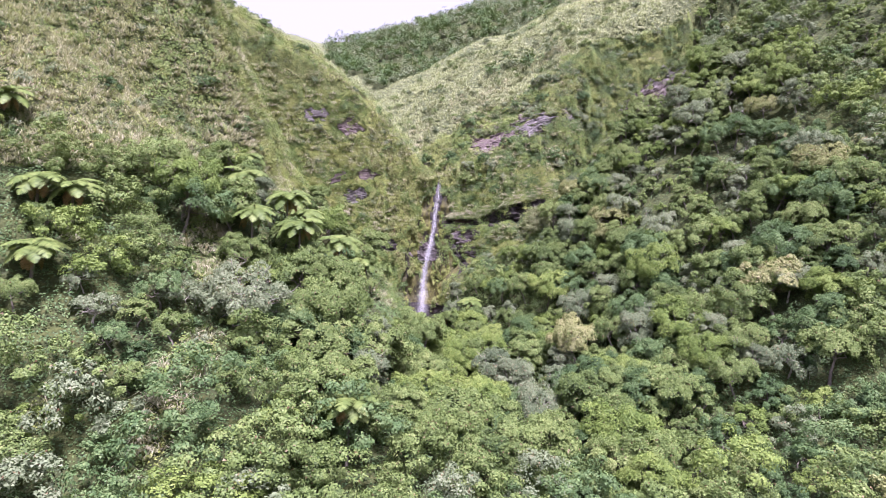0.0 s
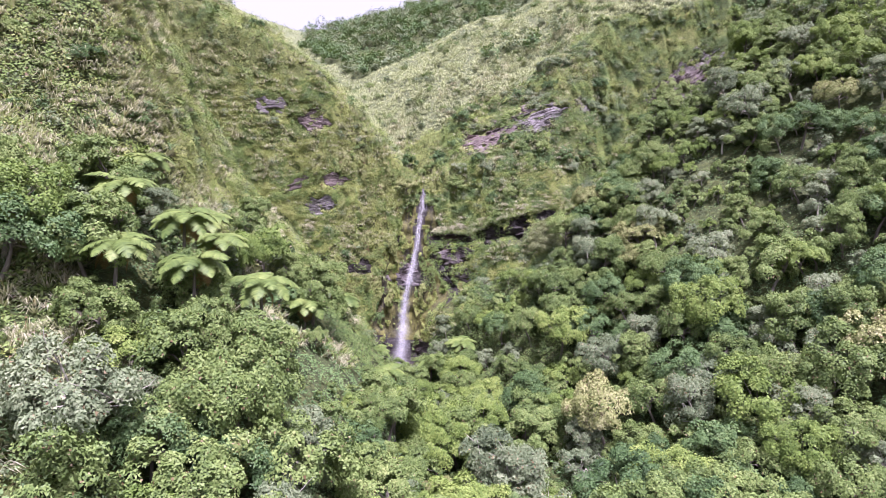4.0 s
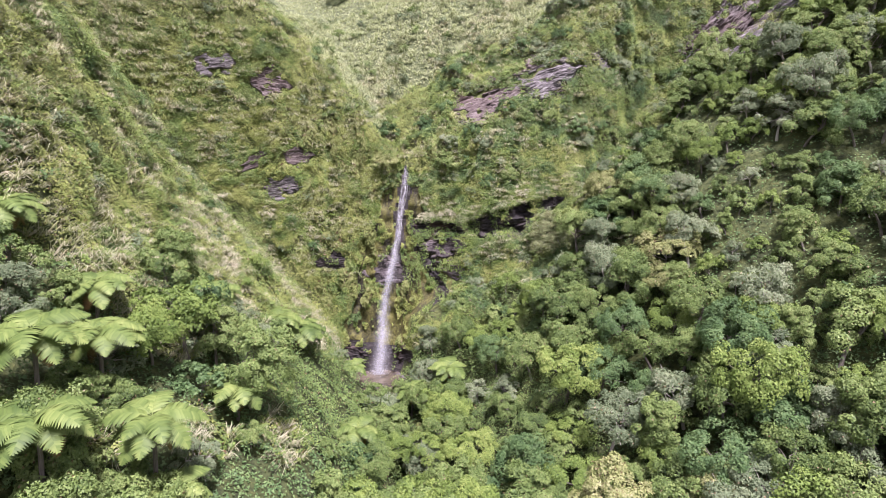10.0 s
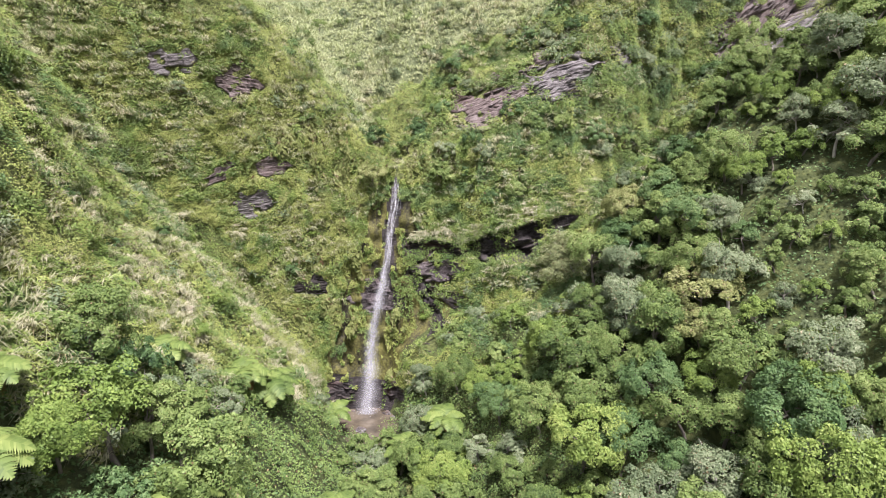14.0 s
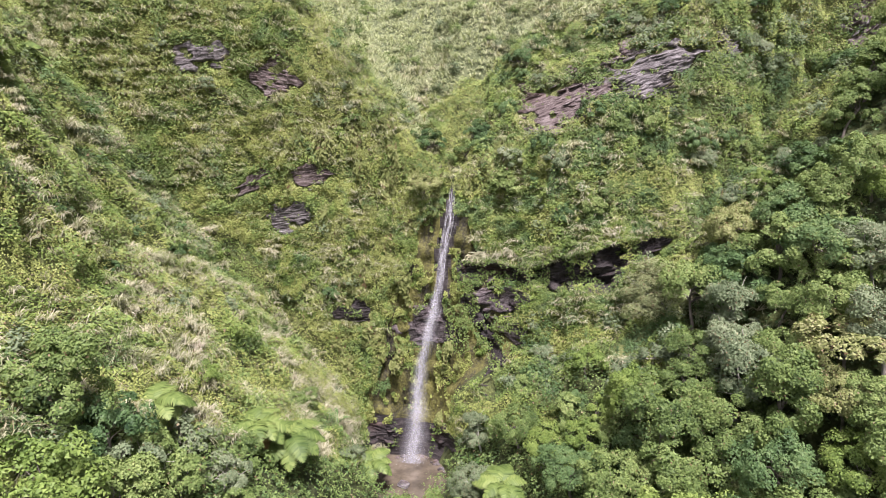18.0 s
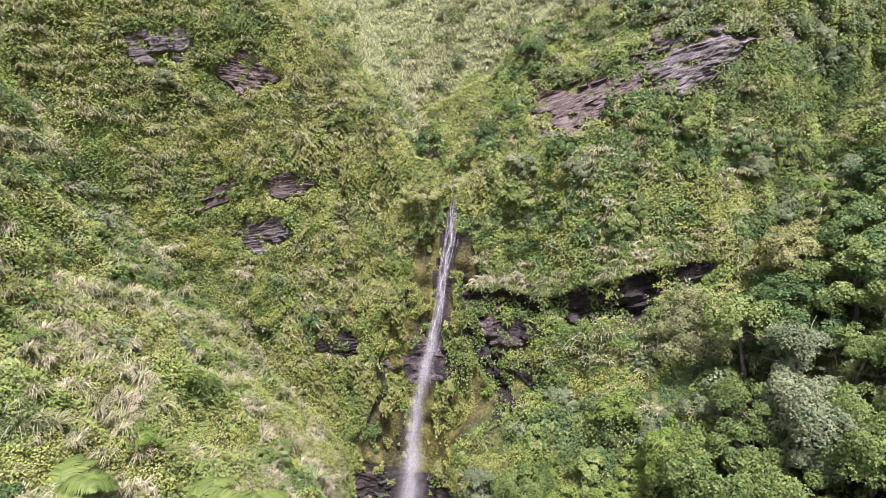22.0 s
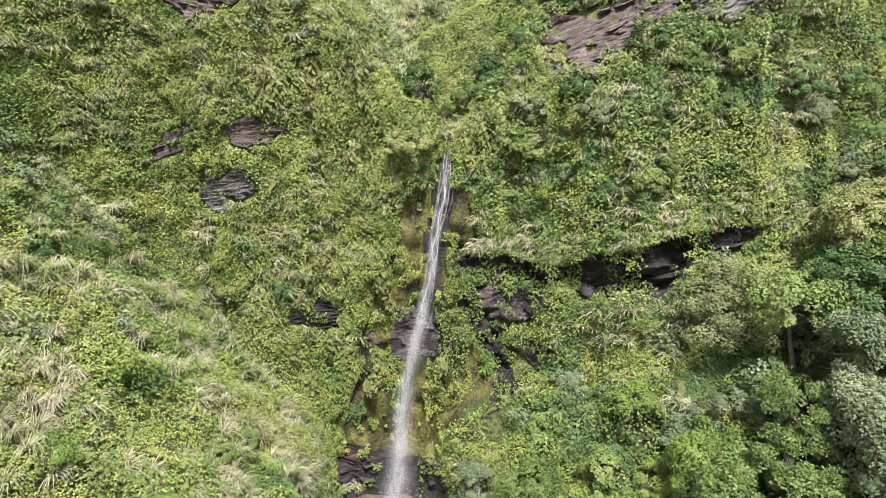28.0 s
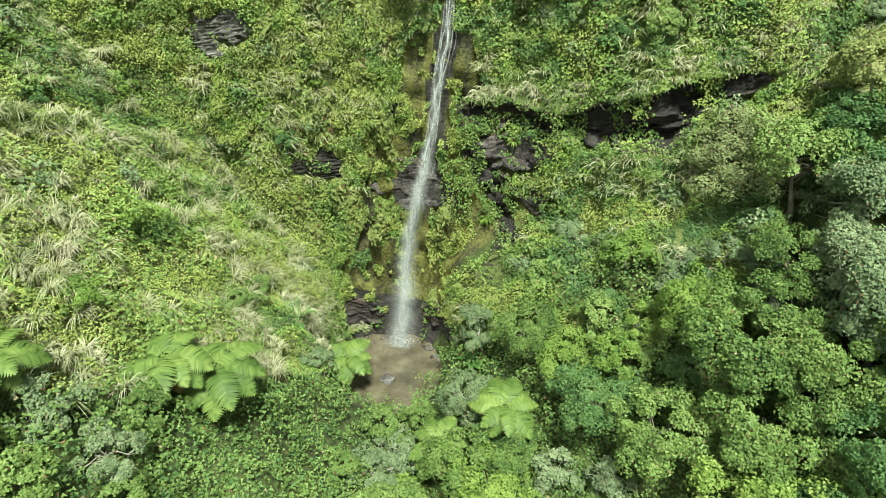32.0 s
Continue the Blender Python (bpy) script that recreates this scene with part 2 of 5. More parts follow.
def herb_material():
    """Short herbs and moss between the vines."""
    m = Nodes("short_herbs")
    p = m.place()
    a, b, c = m.noise(0.45, 4.0, p), m.noise(4.5, 6.0, p), m.noise(14.0, 4.0, p)
    f = m.math("ADD", m.math("ADD", m.math("MULTIPLY", a, 0.35), m.math("MULTIPLY", b, 0.4)), m.math("MULTIPLY", c, 0.25))
    m.link(m.ramp(f, [(0.38, (0.03, 0.04, 0.012)), (0.48, (0.09, 0.11, 0.032)), (0.56, (0.15, 0.17, 0.054)), (0.66, (0.23, 0.245, 0.10))]), m.bsdf.inputs["Base Color"])
    m.bsdf.inputs["Roughness"].default_value = 0.9
    m.bump(b, 1.0, 0.35)
    return m.mat


def turf_material():
    """Matted pale grass at the foot of the tall blades."""
    m = Nodes("matted_turf")
    p = m.place()
    a, b = m.noise(0.3, 4.0, p), m.noise(3.5, 6.0, p)
    f = m.math("ADD", m.math("MULTIPLY", a, 0.5), m.math("MULTIPLY", b, 0.5))
    m.link(m.ramp(f, [(0.35, (0.05, 0.065, 0.028)), (0.5, (0.11, 0.13, 0.06)), (0.65, (0.18, 0.20, 0.10))]), m.bsdf.inputs["Base Color"])
    m.bsdf.inputs["Roughness"].default_value = 0.95
    m.bump(b, 0.9, 0.3)
    return m.mat


M["bark"], M["twig"], M["soil"], M["turf"], M["herb"] = bark_material(), twig_material(), soil_material(), turf_material(), herb_material()
M["slate"] = rock_material("grey_purple_slate", (0.022, 0.018, 0.019), (0.105, 0.092, 0.095), (0.345, 0.322, 0.325), 4.5)
M["slate_red"] = rock_material("reddish_slate", (0.025, 0.015, 0.015), (0.105, 0.075, 0.072), (0.29, 0.25, 0.243), 4.5)
M["purple"] = rock_material("wet_purple_rock", (0.014, 0.010, 0.012), (0.07, 0.055, 0.060), (0.19, 0.16, 0.168), 3.0, 0.45)
# wet rock; its black also stands in for shade in the undercut and clefts
M["wet_shade"] = rock_material("wet_rock_and_shade", (0.010, 0.008, 0.009), (0.030, 0.024, 0.025), (0.085, 0.071, 0.07), 6.0, 0.7)
M["moss"], M["fall"], M["spray"], M["pool"] = moss_material(), water_fall_material(), spray_material(), pool_material()


# ---- mesh helpers ----
def mesh_of(name, verts, faces, mats, which=None, smooth=False):
    """A mesh from arrays: faces is one array, or several of different corner counts."""
    me = bpy.data.meshes.new(name)
    faces = [np.asarray(f, np.int32) for f in (faces if isinstance(faces, list) else [faces]) if len(f)]
    v = np.asarray(verts, np.float32)
    counts = np.concatenate([np.full(len(f), f.shape[1], np.int32) for f in faces])
    flat = np.concatenate([f.ravel() for f in faces])
    me.vertices.add(len(v))
    me.vertices.foreach_set("co", v.ravel())
    me.loops.add(len(flat))
    me.loops.foreach_set("vertex_index", flat)
    me.polygons.add(len(counts))
    me.polygons.foreach_set("loop_start", np.concatenate([[0], np.cumsum(counts)[:-1]]).astype(np.int32))
    for m in (mats if isinstance(mats, (list, tuple)) else [mats]):
        me.materials.append(m)
    if which is not None:
        me.polygons.foreach_set("material_index", np.asarray(which, np.int32))
    me.update(calc_edges=True)
    if smooth:
        me.polygons.foreach_set("use_smooth", np.ones(len(counts), bool))
    me.validate()
    return me


def part_of(name, me, parent, label=""):
    ob = new(name, me)
    ob.parent = parent
    return tagged(ob, label) if label else ob


def unit(v):
    return v / np.maximum(np.linalg.norm(v, axis=-1, keepdims=True), 1e-6)


def lattice(x, y, seed=0):
    """Smooth value noise from -1 to 1."""
    def h(i, j):
        n = np.sin(i * 127.1 + j * 311.7 + seed * 74.7) * 43758.5453
        return 2 * (n - np.floor(n)) - 1
    i, j = np.floor(x), np.floor(y)
    u, v = x - i, y - j
    u, v = u * u * (3 - 2 * u), v * v * (3 - 2 * v)
    return (h(i, j) * (1 - u) + h(i + 1, j) * u) * (1 - v) + (h(i, j + 1) * (1 - u) + h(i + 1, j + 1) * u) * v


def patchy(x, y, seed=0):
    """Uneven patches with no grain along the axes, about -1 to 1."""
    a, b = 0.8 * x + 0.6 * y, 0.8 * y - 0.6 * x
    c, d = 0.95 * x - 0.31 * y, 0.95 * y + 0.31 * x
    return 0.6 * lattice(a, b, seed) + 0.45 * lattice(c * 2.1, d * 2.1, seed + 0.37)


def leaf_cards(c, nrm, length, width, droop=0.25, r=rng, small=False):
    """One folded diamond leaf (or a three-cornered one, if small) at each point, lying across the given normal. Returns verts and faces."""
    n = len(c)
    nrm = unit(nrm)
    d = unit(np.cross(nrm, r.normal(size=(n, 3))))
    d[:, 2] -= droop
    d = unit(d)
    s = unit(np.cross(d, nrm))
    up = np.cross(s, d)
    L = (length * r.uniform(0.65, 1.3, n))[:, None]
    W = (width * r.uniform(0.7, 1.25, n))[:, None]
    if small:
        v = np.stack([c - 0.42 * L * d + 0.55 * W * s, c + 0.62 * L * d - 0.1 * L * up, c - 0.42 * L * d - 0.55 * W * s + 0.15 * W * up], 1)
        return v.reshape(-1, 3), np.arange(3 * n).reshape(-1, 3)
    v = np.stack([c - 0.5 * L * d, c + 0.5 * W * s + 0.12 * W * up, c + 0.5 * L * d - 0.1 * L * up, c - 0.5 * W * s + 0.12 * W * up], 1)
    return v.reshape(-1, 3), np.arange(4 * n).reshape(-1, 4)


def joined(pieces):
    """Several (verts, faces) with equal corner counts as one."""
    vs, fs, k = [], [], 0
    for v, f in pieces:
        vs.append(v), fs.append(f + k)
        k += len(v)
    return np.concatenate(vs), np.concatenate(fs)


def tube(points, radii, sides=5):
    """A tapered tube along a line. Returns verts and quads."""
    p = np.asarray(points, float)
    t = unit(np.gradient(p, axis=0))
    ref = np.where(np.abs(t[:, 2:3]) > 0.9, np.array([[1.0, 0, 0]]), np.array([[0, 0, 1.0]]))
    a = unit(np.cross(t, ref))
    b = np.cross(t, a)
    ang = np.arange(sides) * 2 * np.pi / sides
    ring = np.cos(ang)[None, :, None] * a[:, None] + np.sin(ang)[None, :, None] * b[:, None]
    v = (p[:, None] + ring * np.asarray(radii, float)[:, None, None]).reshape(-1, 3)
    i, j = np.meshgrid(np.arange(len(p) - 1), np.arange(sides), indexing="ij")
    k = (j + 1) % sides
    f = np.stack([i * sides + j, i * sides + k, (i + 1) * sides + k, (i + 1) * sides + j], -1).reshape(-1, 4)
    return v, f


# ---- the lie of the land ----
def sstep(a, b, v):
    u = np.clip((v - a) / (b - a), 0.0, 1.0)
    return u * u * (3 - 2 * u)


def smax(a, b, k):
    h = np.maximum(k - np.abs(a - b), 0.0) / k
    return np.maximum(a, b) + h * h * k * 0.25


def smin(a, b, k):
    return -smax(-a, -b, k)


def valley_axis(y):
    """x and z of the stream bed below the fall."""
    return -2.0 + (80.0 - y) * 0.27, np.where(y > 78, 0.0, (y - 78.0) * 0.2)


def wall_line(x):
    """y of the foot of the fall wall."""
    w = 84.6 - 4.3 * sstep(2, 9, x) - 1.2 * sstep(8, 12, -x) - 5.0 * sstep(13, 23, -x) + 5.0 * sstep(14, 24, x)
    return w + 0.35 * lattice(x / 2.3, 0 * x + 3.3, 5) + 0.06 * lattice(x / 0.7, 0 * x + 1.3, 6)


def wall_slope(x):
    return np.interp(x, (-12, -8, 2, 10), (9.0, 7.5, 7.5, 4.5))


def gully_line(y):
    """x of the gully that climbs behind the fall."""
    return np.interp(y, (84, 90, 97, 105, 112, 135, 167, 230, 400), (-1.2, -2.0, -5.5, -10.8, -14, -23, -32, -42, -60))


def land(x, y):
    """Ground height over the plan: a ravine, a fall wall across its head, a gully and hills behind."""
    x, y = np.asarray(x, float), np.asarray(y, float)
    yc = np.clip(y, -60, 86)
    ax, az = valley_axis(yc)
    # left spur
    sl = np.interp(yc, (-60, 20, 30, 35, 40, 45, 50, 55, 60, 77, 90), (0.0, 0.05, 0.28, 0.46, 0.6, 0.72, 0.87, 0.95, 1.05, 1.2, 1.25))
    run = ax - x - 1.5
    left = az + sl * run
    left = smin(left, 25 + 0.45 * np.minimum(run, 150), 8)
    brow = sstep(54, 60, y) * (1 - sstep(64, 77, y))
    left = left + brow * (5.5 * sstep(16.6, 20.6, -x) + 8.0 * sstep(19.5, 26, -x)) + 2.6 * sstep(18, 23, -x) * sstep(66, 72, y) * (1 - sstep(78, 84, y))
    # right slope
    right = -40.6 + 0.736 * np.clip(x, -99, 90) + 0.476 * yc + 0.305 * np.clip(yc - 66, 0, 30) - 0.4 * np.clip(50 - yc, 0, 60)
    right = right + 1.8 * sstep(17, 26, x) * sstep(56, 66, yc)
    right = np.maximum(right, az + 0.25 * (x - ax - 2))
    low = smax(smax(left, right, 2.5), az, 2.0)
    # gully and hillsides above the fall
    gx = gully_line(y)
    gz = np.interp(y, (80, 86, 89, 97, 105, 112, 135, 167, 230, 400), (17, 19.2, 20.8, 27, 33.0, 36.2, 47.5, 64.5, 72, 92))
    dx = np.clip(x - gx, -160, 160)
    steep = np.interp(y, (90, 98, 115, 140), (1.2, 0.95, 0.6, 0.4))
    ease = np.interp(y, (86, 92, 98, 105, 113, 124, 150, 190), (0.5, 0.6, 0.56, 0.54, 0.5, 0.36, 0.3, 0.2))
    rise = gz + np.interp(y, (90, 98, 108), (9.0, 7, 4)) - np.interp(y, (90, 104), (0.42, 0.3)) * dx + 0.25 * np.clip(-x - 22, 0, 40)
    west = smin(gz - steep * dx, rise, 6) + 0.5 - 4.0 * sstep(94, 101, y) * (1 - sstep(108, 124, y)) * sstep(2, 8, -dx)
    east = smin(gz + ease * dx, gz + np.interp(y, (86, 110, 150), (16, 15, 22)) + 0.24 * dx, 8)
    east = east - 4.5 * sstep(113, 122, y) * (1 - sstep(128, 146, y)) * sstep(4, 12, dx)
    up = np.where(dx < 0, west, east)
    up = smax(up, gz + 0.5, 2.0)
    # the wall of the fall
    wall = (y - wall_line(x)) * wall_slope(x)
    up = up + 0.9 * lattice(x / 7, y / 7, 1) + 0.4 * lattice(x / 2.6, y / 2.6, 2)
    low = low + (0.9 * lattice(x / 7, y / 7, 3) + 0.4 * lattice(x / 2.6, y / 2.6, 4) + 0.25 * lattice(x / 1.1, y / 1.1, 14)) * sstep(0.8, 2.5, np.hypot((x + 3.2) / 3, (y - 81.4) / 3.2))
    # the pool's basin
    pit = np.hypot((x + 3.3) / 3.0, (y - 81.5) / 3.3)
    low = low + (np.minimum(low, -0.4) - low) * (1 - sstep(0.85, 1.5, pit))
    return np.maximum(low, smin(up, wall, 1.5))


GRID_X, GRID_Y, CELL = -80.0, 14.0, 0.2
GX, GY = np.meshgrid(np.arange(GRID_X, 98, CELL), np.arange(GRID_Y, 134, CELL))
HEIGHTS = land(GX, GY)


def terrain(x, y):
    """Ground height from a fine table near the ravine, and from the formula beyond it."""
    x, y = np.broadcast_arrays(np.asarray(x, float), np.asarray(y, float))
    rows, cols = HEIGHTS.shape
    i, j = (y - GRID_Y) / CELL, (x - GRID_X) / CELL
    inside = (i >= 0) & (i < rows - 1) & (j >= 0) & (j < cols - 1)
    a, b = np.clip(i.astype(int), 0, rows - 2), np.clip(j.astype(int), 0, cols - 2)
    u, v = i - a, j - b
    h = (HEIGHTS[a, b] * (1 - v) + HEIGHTS[a, b + 1] * v) * (1 - u) + (HEIGHTS[a + 1, b] * (1 - v) + HEIGHTS[a + 1, b + 1] * v) * u
    if not inside.all():
        h = np.where(inside, h, land(np.where(inside, 0.0, x), np.where(inside, 0.0, y)))
    return h


def undercut(x, z):
    """How far the rock band beside the fall, and the crack below it, are worn back."""
    top = np.interp(x, (-0.3, 2.7, 5.5, 7.9, 10.9, 13.5), (14.5, 13.9, 14.4, 15.6, 16.4, 17.3))
    bot = np.interp(x, (-0.2, 2.7, 5.5, 8, 10.1, 11.5, 13.5), (13.5, 12.9, 12.9, 13.4, 13.2, 14.8, 16.4))
    band = sstep(-0.5, 0.5, x) * (1 - sstep(12.4, 13.6, x)) * sstep(-0.5, 0.5, z - bot) * sstep(-0.15, 0.25, top - z)
    cx = np.interp(z, (5.5, 7.6, 8.8, 11.5), (2.1, 3.1, 2.3, 0.7))
    crack = (1 - sstep(0.25, 0.8, np.abs(x - cx))) * sstep(4.5, 6, z) * (1 - sstep(11, 12.5, z))
    broken = sstep(-0.3, 0.3, lattice(x / 1.5, z / 0.9, 35))
    return np.interp(x, (0, 5, 8), (0.7, 0.9, 1.3)) * band * (0.55 + 0.45 * broken) + 0.35 * crack


def bare_wall(x, z):
    """The mossy rock on both sides of the falling water, with few leaves on it."""
    west = np.interp(z, (1, 8, 12, 17), (-6.4, -5.6, -4.6, -2.6)) + 0.7 * lattice(z / 1.5, x * 0, 3)
    east = np.interp(z, (1, 5, 9, 14, 17), (1.8, 3.0, 3.6, 1.6, 0.6)) + 0.4 * lattice(z / 1.2, x * 0, 4)
    return (x > west) & (x < east) & (z > 0.6) & (z < 17.5)


def slope_at(x, y, e=0.25):
    gx = (terrain(x + e, y) - terrain(x - e, y)) / (2 * e)
    gy = (terrain(x, y + e) - terrain(x, y - e)) / (2 * e)
    return gx, gy


def normals_at(x, y):
    gx, gy = slope_at(x, y)
    return unit(np.stack([-gx, -gy, np.ones_like(gx)], -1))


def spaced(a, b, step, grow=1.0):
    out = [a]
    while out[-1] < b:
        out.append(out[-1] + step)
        step *= grow
    return out


def make_ground():
    """One sheet from the ravine to the horizon, fine near the fall and on its wall."""
    xs = spaced(-34, -9.2, 0.45) + spaced(-8.8, 12, 0.2) + spaced(12.4, 44, 0.45)
    xs = [-v for v in spaced(34.5, 2600, 0.7, 1.16)][::-1] + xs + spaced(xs[-1] + 0.7, 2600, 0.8, 1.16)
    ss = spaced(24, 76, 0.7) + spaced(76.5, 83.6, 0.35) + spaced(83.8, 88.6, 0.04) + spaced(88.8, 112, 0.5) + spaced(113, 2600, 1.2, 1.06)
    ss = [24 - v for v in spaced(0.8, 1500, 1.0, 1.2)][::-1] + ss
    X, S = np.meshgrid(np.array(xs), np.array(ss))
    near = 1 - sstep(3.5, 7.5, np.abs(S - 86.0))
    Y = S + (wall_line(X) - 84.6) * near
    Z = land(X, Y)
    on_wall = (np.abs(X) < 14) & (Y > wall_line(X) - 0.5) & (Y < wall_line(X) + 4.5)
    rough = 0.3 * patchy(X / 0.9, Z / 0.9, 33) + 0.14 * patchy(X / 0.35, Z / 0.35, 34)
    Y = Y + np.where(on_wall & (Z > 1), undercut(X, Z) + rough, 0)
    r, c = X.shape
    v = np.stack([X, Y, Z], -1).reshape(-1, 3)
    i, j = np.meshgrid(np.arange(r - 1), np.arange(c - 1), indexing="ij")
    k = (i * c + j).ravel()
    f = np.stack([k, k + 1, k + c + 1, k + c], -1)
    m = v[f].mean(1)
    x, y, z = m.T
    rise = np.abs(y - wall_line(x) - z / wall_slope(x)) < 0.8
    mossy = rise & bare_wall(x, z)
    # undercut and crack: shade painted black; the masks after it are wet rock
    wet_shade = ((undercut(x, z) > 0.12) & on_wall.ravel()[f[:, 0]])
    wet_shade |= rise & (x > -3.9 + 0.5 * lattice(z, x, 4)) & (x < 0.2) & (z > 8.4) & (z < 10.9 - 0.9 * np.abs(x + 1.7))
    wet_shade |= rise & (np.abs(x + 0.6 + (19 - z) * 0.11 + 0.3 * lattice(z, x, 8)) < 0.5) & (z > 10.5) & (z < 19.4)
    wet_shade |= rise & (x > -6.5) & (x < 1.5) & (z < 2.6 + 0.6 * lattice(x, z, 9))
    kind = zone(x, y)
    which = np.where(wet_shade, 2, np.where(mossy, 1, np.where(kind == "hill", 3, np.where(np.isin(kind, ("bank", "brow")), 4, 0))))
    ob = new("ground", mesh_of("ground", v, f, [M["soil"], M["moss"], M["wet_shade"], M["turf"], M["herb"]], which, smooth=True))
    tagged(ob, "steep ravine slopes of dark soil, moss and wet rock, shade of the hollows coloured in", "ground", kind="structure")



ROCKS = [
    # from x, z to x, z, height, rock, dip, slabs, depth, label
    (9.0, 26.4, 16.0, 28.5, 4.3, "slate", None, 12, 0.7, "grey-purple bedded slate outcrop slanting across the slope"),
    (3.2, 23.7, 10.8, 26.6, 4.1, "slate_red", None, 16, 0.6, "reddish weathered slate beds in the outcrop"),
    (16.2, 30.2, 18.9, 28.2, 2.0, "slate", 0.3, 4, 0.4, "pale weathered slate patch above the outcrop"),
    (-15.0, 27.3, -11.2, 26.6, 3.6, "slate_red", -0.2, 3, 0.4, "dark reddish slate hollow in the hillside"),
    (-18.8, 27.8, -15.2, 28.9, 3.0, "slate", 0.2, 2, 0.35, "pale grey slate patch half covered by creepers"),
    (-14.2, 17.5, -9.9, 17.5, 2.5, "slate", 0.15, 4, 0.2, "small grey slate ledge on the bank"),
    (-12.1, 20.2, -9.0, 20.5, 1.7, "slate_red", 0.15, 3, 0.2, "small reddish slate ledge on the bank"),
    (-15.8, 18.6, -13.2, 20.9, 1.4, "slate_red", 0.4, 2, 0.2, "narrow strip of reddish slate"),
    (25.6, 28.2, 37.0, 37.9, 4.2, "slate", None, 20, 0.6, "long grey slate face beside the forest edge"),
    # band under the overhanging lip: black colour carries its shade
    (-0.2, 13.8, 5.8, 13.6, 1.5, "wet_shade", None, 6, 0.5, "wet rock ledge beside the fall, shade under its lip coloured black"),
    (5.2, 13.6, 8.8, 14.8, 2.0, "wet_shade", None, 8, 0.5, "wet undercut rock band, its shade below hanging grass coloured black"),
    (7.6, 14.4, 11.8, 15.4, 2.7, "wet_shade", None, 8, 0.5, "hollow under the hanging grass, its shade put in as black rock"),
    (11.2, 15.6, 14.2, 16.7, 1.3, "wet_shade", None, 4, 0.5, "dark rock band running up under the bushes"),
    (0.5, 11.4, 5.2, 11.9, 3.4, "purple", 0.1, 7, 0.5, "broken purple-grey rock half covered by creepers"),
    (2.9, 9.5, 5.6, 9.9, 2.0, "purple", 0.1, 4, 0.4, "small purple-grey rock patch under a bush"),
    # clefts: their inner shade is put into the dark rock colour
    (0.6, 11.5, 2.5, 8.6, 1.2, "wet_shade", 0.1, 3, 0.4, "narrow cleft in the wall, its shade put in as dark rock"),
    (2.2, 8.9, 3.2, 7.3, 1.2, "wet_shade", 0.1, 3, 0.4, "wet cleft below the rock band, its shade put in as dark rock"),
    (3.1, 7.6, 2.0, 5.4, 1.2, "wet_shade", 0.1, 3, 0.4, "wet rock low in the wall cleft, its shade coloured dark"),
    (-4.8, 9.3, 0.4, 9.6, 3.0, "purple", 0.05, 0, 0.25, "smooth purple-brown wet rock hump behind the falling water"),
    (-6.9, 1.6, -4.3, 1.6, 1.9, "wet_shade", -0.1, 6, 0.4, "dark rock ledge at the foot of the wall"),
    (-2.0, 1.5, 1.0, 2.2, 2.0, "wet_shade", 0.2, 6, 0.5, "dark wet rock at the edge of the pool"),
    (-9.3, 10.4, -6.1, 10.5, 2.3, "wet_shade", 0.1, 5, 0.35, "dark rock patch among hanging ferns"),
]


def rocky(x, y, z=None, grow=0.0):
    """Whether a place lies on a bare rock face."""
    z = terrain(x, y) if z is None else z
    hit, ragged = np.zeros(np.shape(x), bool), 0.85 + 0.8 * patchy(x / 1.0, z / 0.7, 77)
    for x0, z0, x1, z1, tall, *_ in ROCKS:
        ang, span = math.atan2(z1 - z0, x1 - x0), math.hypot(x1 - x0, z1 - z0)
        a, b = x - (x0 + x1) / 2, z - (z0 + z1) / 2
        s, w = (a * math.cos(ang) + b * math.sin(ang)) / (span * 0.5 + grow), (b * math.cos(ang) - a * math.sin(ang)) / (tall * 0.5 + grow)
        hit |= (np.abs(s) ** 2.2 + np.abs(w) < ragged) & (y > 74)
    return hit


